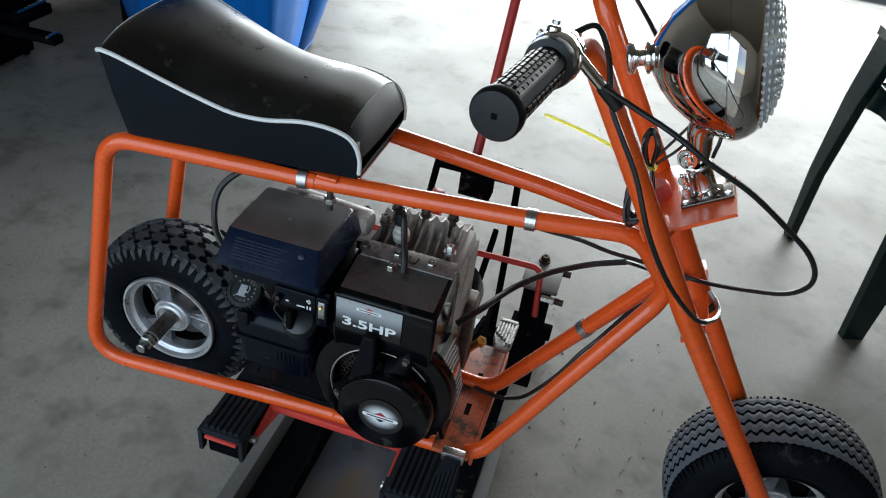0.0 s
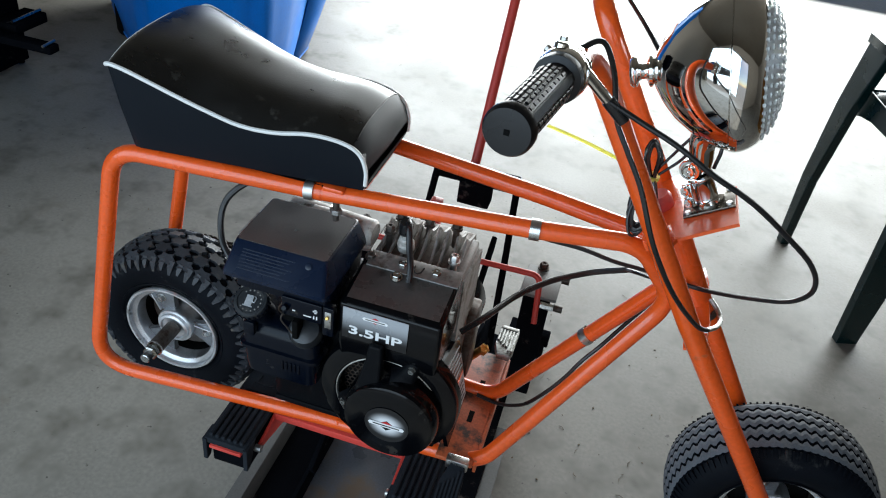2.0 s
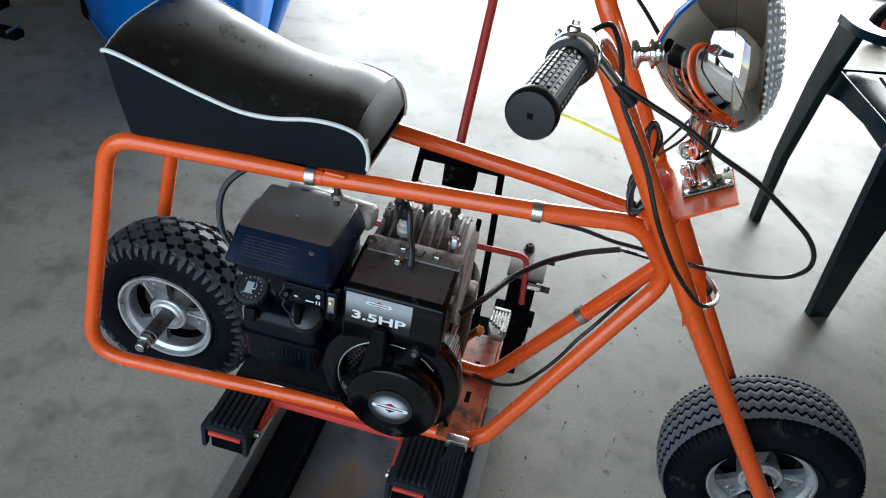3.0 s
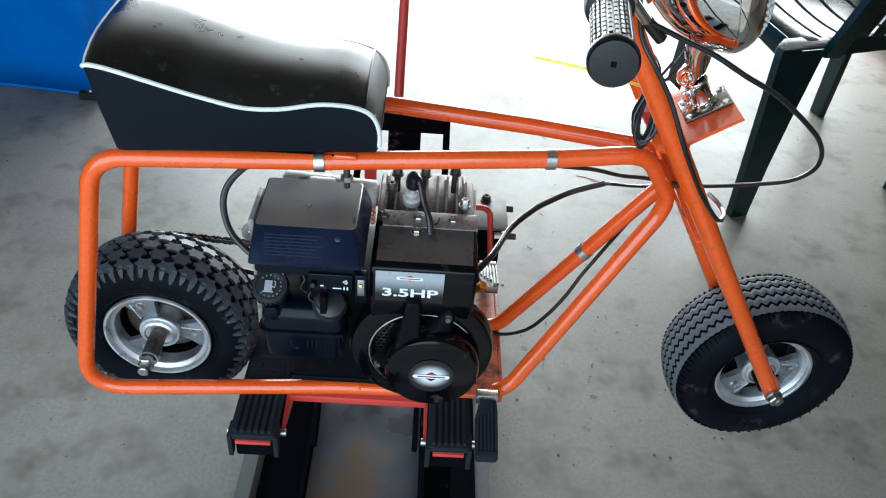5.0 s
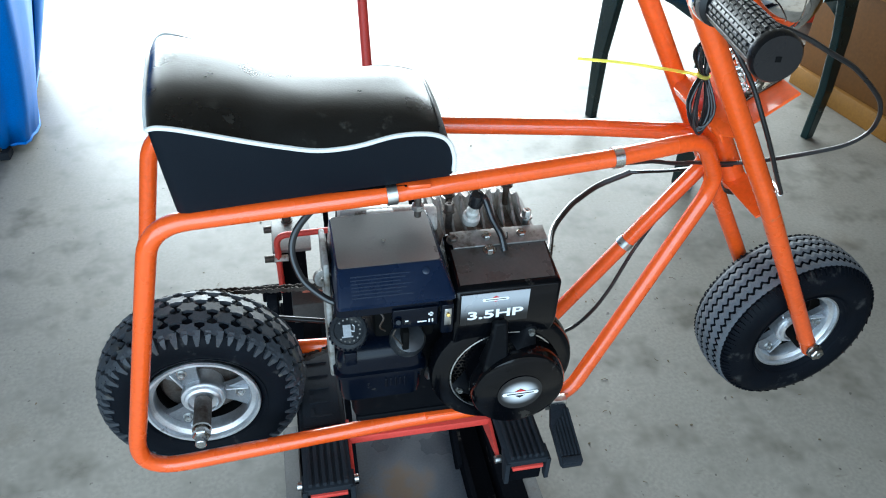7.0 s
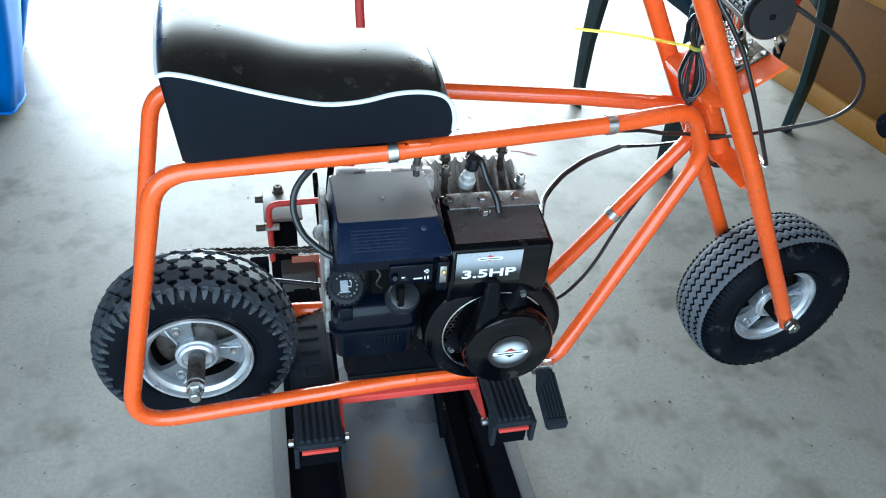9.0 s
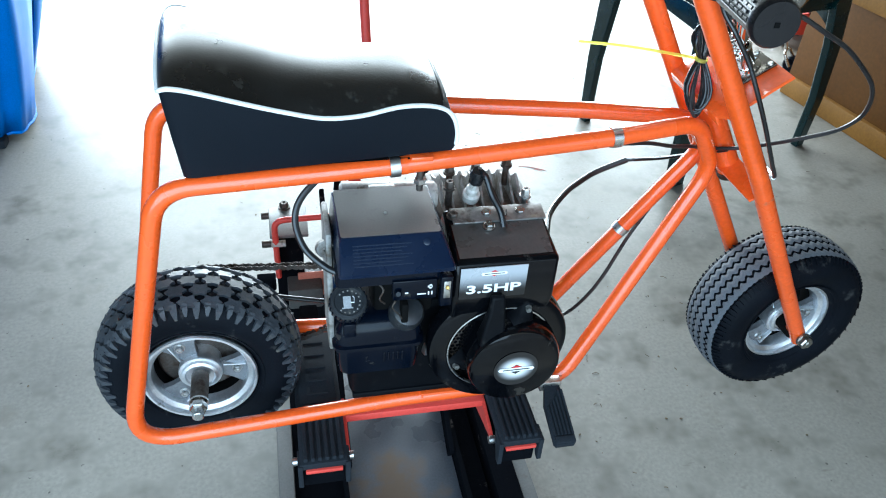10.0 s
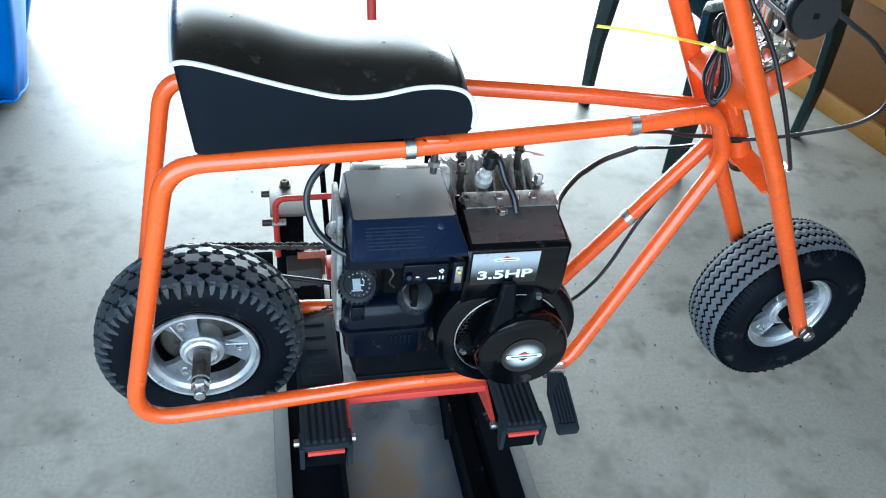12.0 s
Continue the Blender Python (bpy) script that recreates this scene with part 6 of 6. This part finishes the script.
part("stem", lathe([(0, 0), (0.024, 0), (0.024, 0.006), (0.013, 0.010), (0.011, 0.052), (0, 0.052)], axes(kb, (-1, -0.1, 0)), 24), CHROME_WORN, knob)

# ---------------------------------------------------------------- hand truck by the open door
ht = thing("hand_truck", (2.10, 3.70, 0), "yellow hand truck with red hubs and black tyres", "hand truck")
for off in (0.0, 0.42):
    q = axes(Vector((2.06 + off * 0.86, 3.62 + off * 0.50, 0.118)), (0.50, -0.86, 0.0), (0.86, 0.50, 0))
    w = part("wheel", lathe([(0.062, -0.026), (0.098, -0.030), (0.114, -0.018), (0.118, 0.0), (0.114, 0.018), (0.098, 0.030), (0.062, 0.026)], q, 40), RUBBER, ht, "black tyre on a red hub", angle=60)
    part("hub", lathe([(0, 0.030), (0.020, 0.030), (0.024, 0.018), (0.058, 0.016), (0.066, 0.026), (0.068, 0.020), (0.068, -0.020), (0, -0.020)], q, 32), RED, w)
    part("axle_cap", lathe([(0, 0.040), (0.010, 0.040), (0.014, 0.030), (0, 0.030)], q, 16), STEEL, w)
ax0, ax1 = Vector((2.06, 3.62, 0.118)), Vector((2.421, 3.83, 0.118))
part("axle", rod(ax0, ax1, 0.011, 14), STEEL, ht)
for k in (0.18, 0.82):
    b_ = ax0.lerp(ax1, k)
    part("upright", tube(fillet([b_ + Vector((-0.09, 0.15, -0.10)), b_ + Vector((0.0, 0.02, 0.03)), b_ + Vector((0.05, -0.06, 0.55)), b_ + Vector((0.08, -0.12, 1.12))], 0.05), 0.013, 12), YELLOWPAINT, ht)
    part("wheel_bracket", box((-0.012, -0.04, -0.03), (0.012, 0.04, 0.10), 0.004, m=Matrix.Translation(b_)), YELLOWPAINT, ht)
for h in (0.10, 0.45, 0.80):
    part("cross_bar", rod(ax0.lerp(ax1, 0.18) + Vector((0.05, -0.06, 0.0)) * (h / 0.55) + Vector((0, 0, h)), ax0.lerp(ax1, 0.82) + Vector((0.05, -0.06, 0.0)) * (h / 0.55) + Vector((0, 0, h)), 0.010, 12), YELLOWPAINT, ht)
part("toe_plate", prism([(0.0, 0.0), (0.42, 0.0), (0.40, 0.20), (0.02, 0.20)], 0.005, axes((1.985, 3.72, 0.004), (0, 0, 1), (0.86, 0.50, 0)), 0.001), YELLOWPAINT, ht)

# ---------------------------------------------------------------- small red trolley jack by the cabinet
tj = thing("trolley_jack", (2.54, 2.25, 0), "red trolley jack with black wheels on the floor", "jack")
part("jack_frame", loft([[(2.40, 2.08, 0.05), (2.68, 2.08, 0.05), (2.68, 2.10, 0.16), (2.40, 2.10, 0.13)], [(2.42, 2.52, 0.05), (2.70, 2.52, 0.05), (2.70, 2.50, 0.12), (2.42, 2.50, 0.10)]]), RED, tj)
for x, y in ((2.39, 2.12), (2.70, 2.12), (2.41, 2.48), (2.71, 2.48)):
    w = part("wheel", rod((x - 0.012, y, 0.045), (x + 0.012, y, 0.045), 0.045, 26, bevel=0.004), PLASTIC, tj)
    part("wheel_cap", rod((x - 0.014, y, 0.045), (x + 0.014, y, 0.045), 0.015, 16), STEEL, w)
part("saddle", rod((2.54, 2.40, 0.11), (2.54, 2.40, 0.15), 0.04, 24, bevel=0.004), RUST, tj)
part("socket", rod((2.52, 2.12, 0.13), (2.51, 2.02, 0.24), 0.024, 18), PLASTIC, tj)

# ---------------------------------------------------------------- loose black caster by the cabinet's end
cs = thing("loose_caster", (2.27, 1.80, 0), "black caster wheel with a bright metal fork lying by the cabinet", "caster")
part("wheel", rod((2.25, 1.795, 0.036), (2.28, 1.815, 0.036), 0.036, 28, bevel=0.006), PLASTIC, cs)
part("fork", tube(fillet([(2.238, 1.785, 0.036), (2.215, 1.81, 0.085), (2.25, 1.84, 0.10), (2.295, 1.825, 0.036)], 0.02), 0.006, 10), CHROME_WORN, cs, "bright bent fork")
part("stem", rod((2.232, 1.825, 0.09), (2.222, 1.835, 0.135), 0.007, 12), CHROME_WORN, cs)

# ---------------------------------------------------------------- faint red scuff on the floor
bm = bmesh.new()
for a, b, w in (((0.905, 1.186), (0.950, 1.170), 0.003), ((0.930, 1.180), (0.985, 1.152), 0.004), ((0.948, 1.163), (0.972, 1.148), 0.0025)):
    ribbon([Vector((a[0], a[1], 0.0007)), Vector(((a[0] + b[0]) / 2, (a[1] + b[1]) / 2 + 0.003, 0.0007)), Vector((b[0], b[1], 0.0007))], w, 0.0006, (0, 0, 1), bm)
solid("floor_mark", bm, mat("faded_red_chalk", (0.42, 0.16, 0.15), 0.9, grain=300, stain=90, amt=0.5), "faint red chalk scuff on the concrete floor", "mark", "structure")

# ---------------------------------------------------------------- litter on the floor
random.seed(21)
bm = bmesh.new()
for k in range(170):
    x, y = random.uniform(-1.2, 2.1), random.uniform(-0.9, 2.2)
    if random.random() < 0.6:
        x, y = random.gauss(0.85, 0.35), random.gauss(0.45, 0.35)
    a = random.uniform(0, 2 * math.pi)
    if k % 5 > 1:
        r = random.uniform(0.0010, 0.0032)
        bmesh.ops.create_icosphere(bm, subdivisions=1, radius=r, matrix=Matrix.Translation((x, y, r * 0.4)) @ pose(0, 0, 0, 0, 0, 50 * k) @ Matrix.Diagonal((1.3, 0.8, 0.45, 1)))
    else:
        ln = random.uniform(0.005, 0.018)
        d, n = Vector((math.cos(a), math.sin(a), 0)), Vector((-math.sin(a), math.cos(a), 0))
        c = Vector((x, y, 0.0012))
        bend = random.uniform(-0.25, 0.25) * ln
        tube([c - d * ln / 2, c + n * bend + Vector((0, 0, 0.001)), c + d * ln / 2], random.uniform(0.0004, 0.0008), 5, bm)
LITTER = mat("dry_litter", (0.13, 0.095, 0.055), 0.8, grain=90, stain=40, amt=0.6)
tagged(new("floor_litter", mesh_of("floor_litter", bm, LITTER)), "dry straw bits and crumbs on the concrete", "litter", kind="stuff")
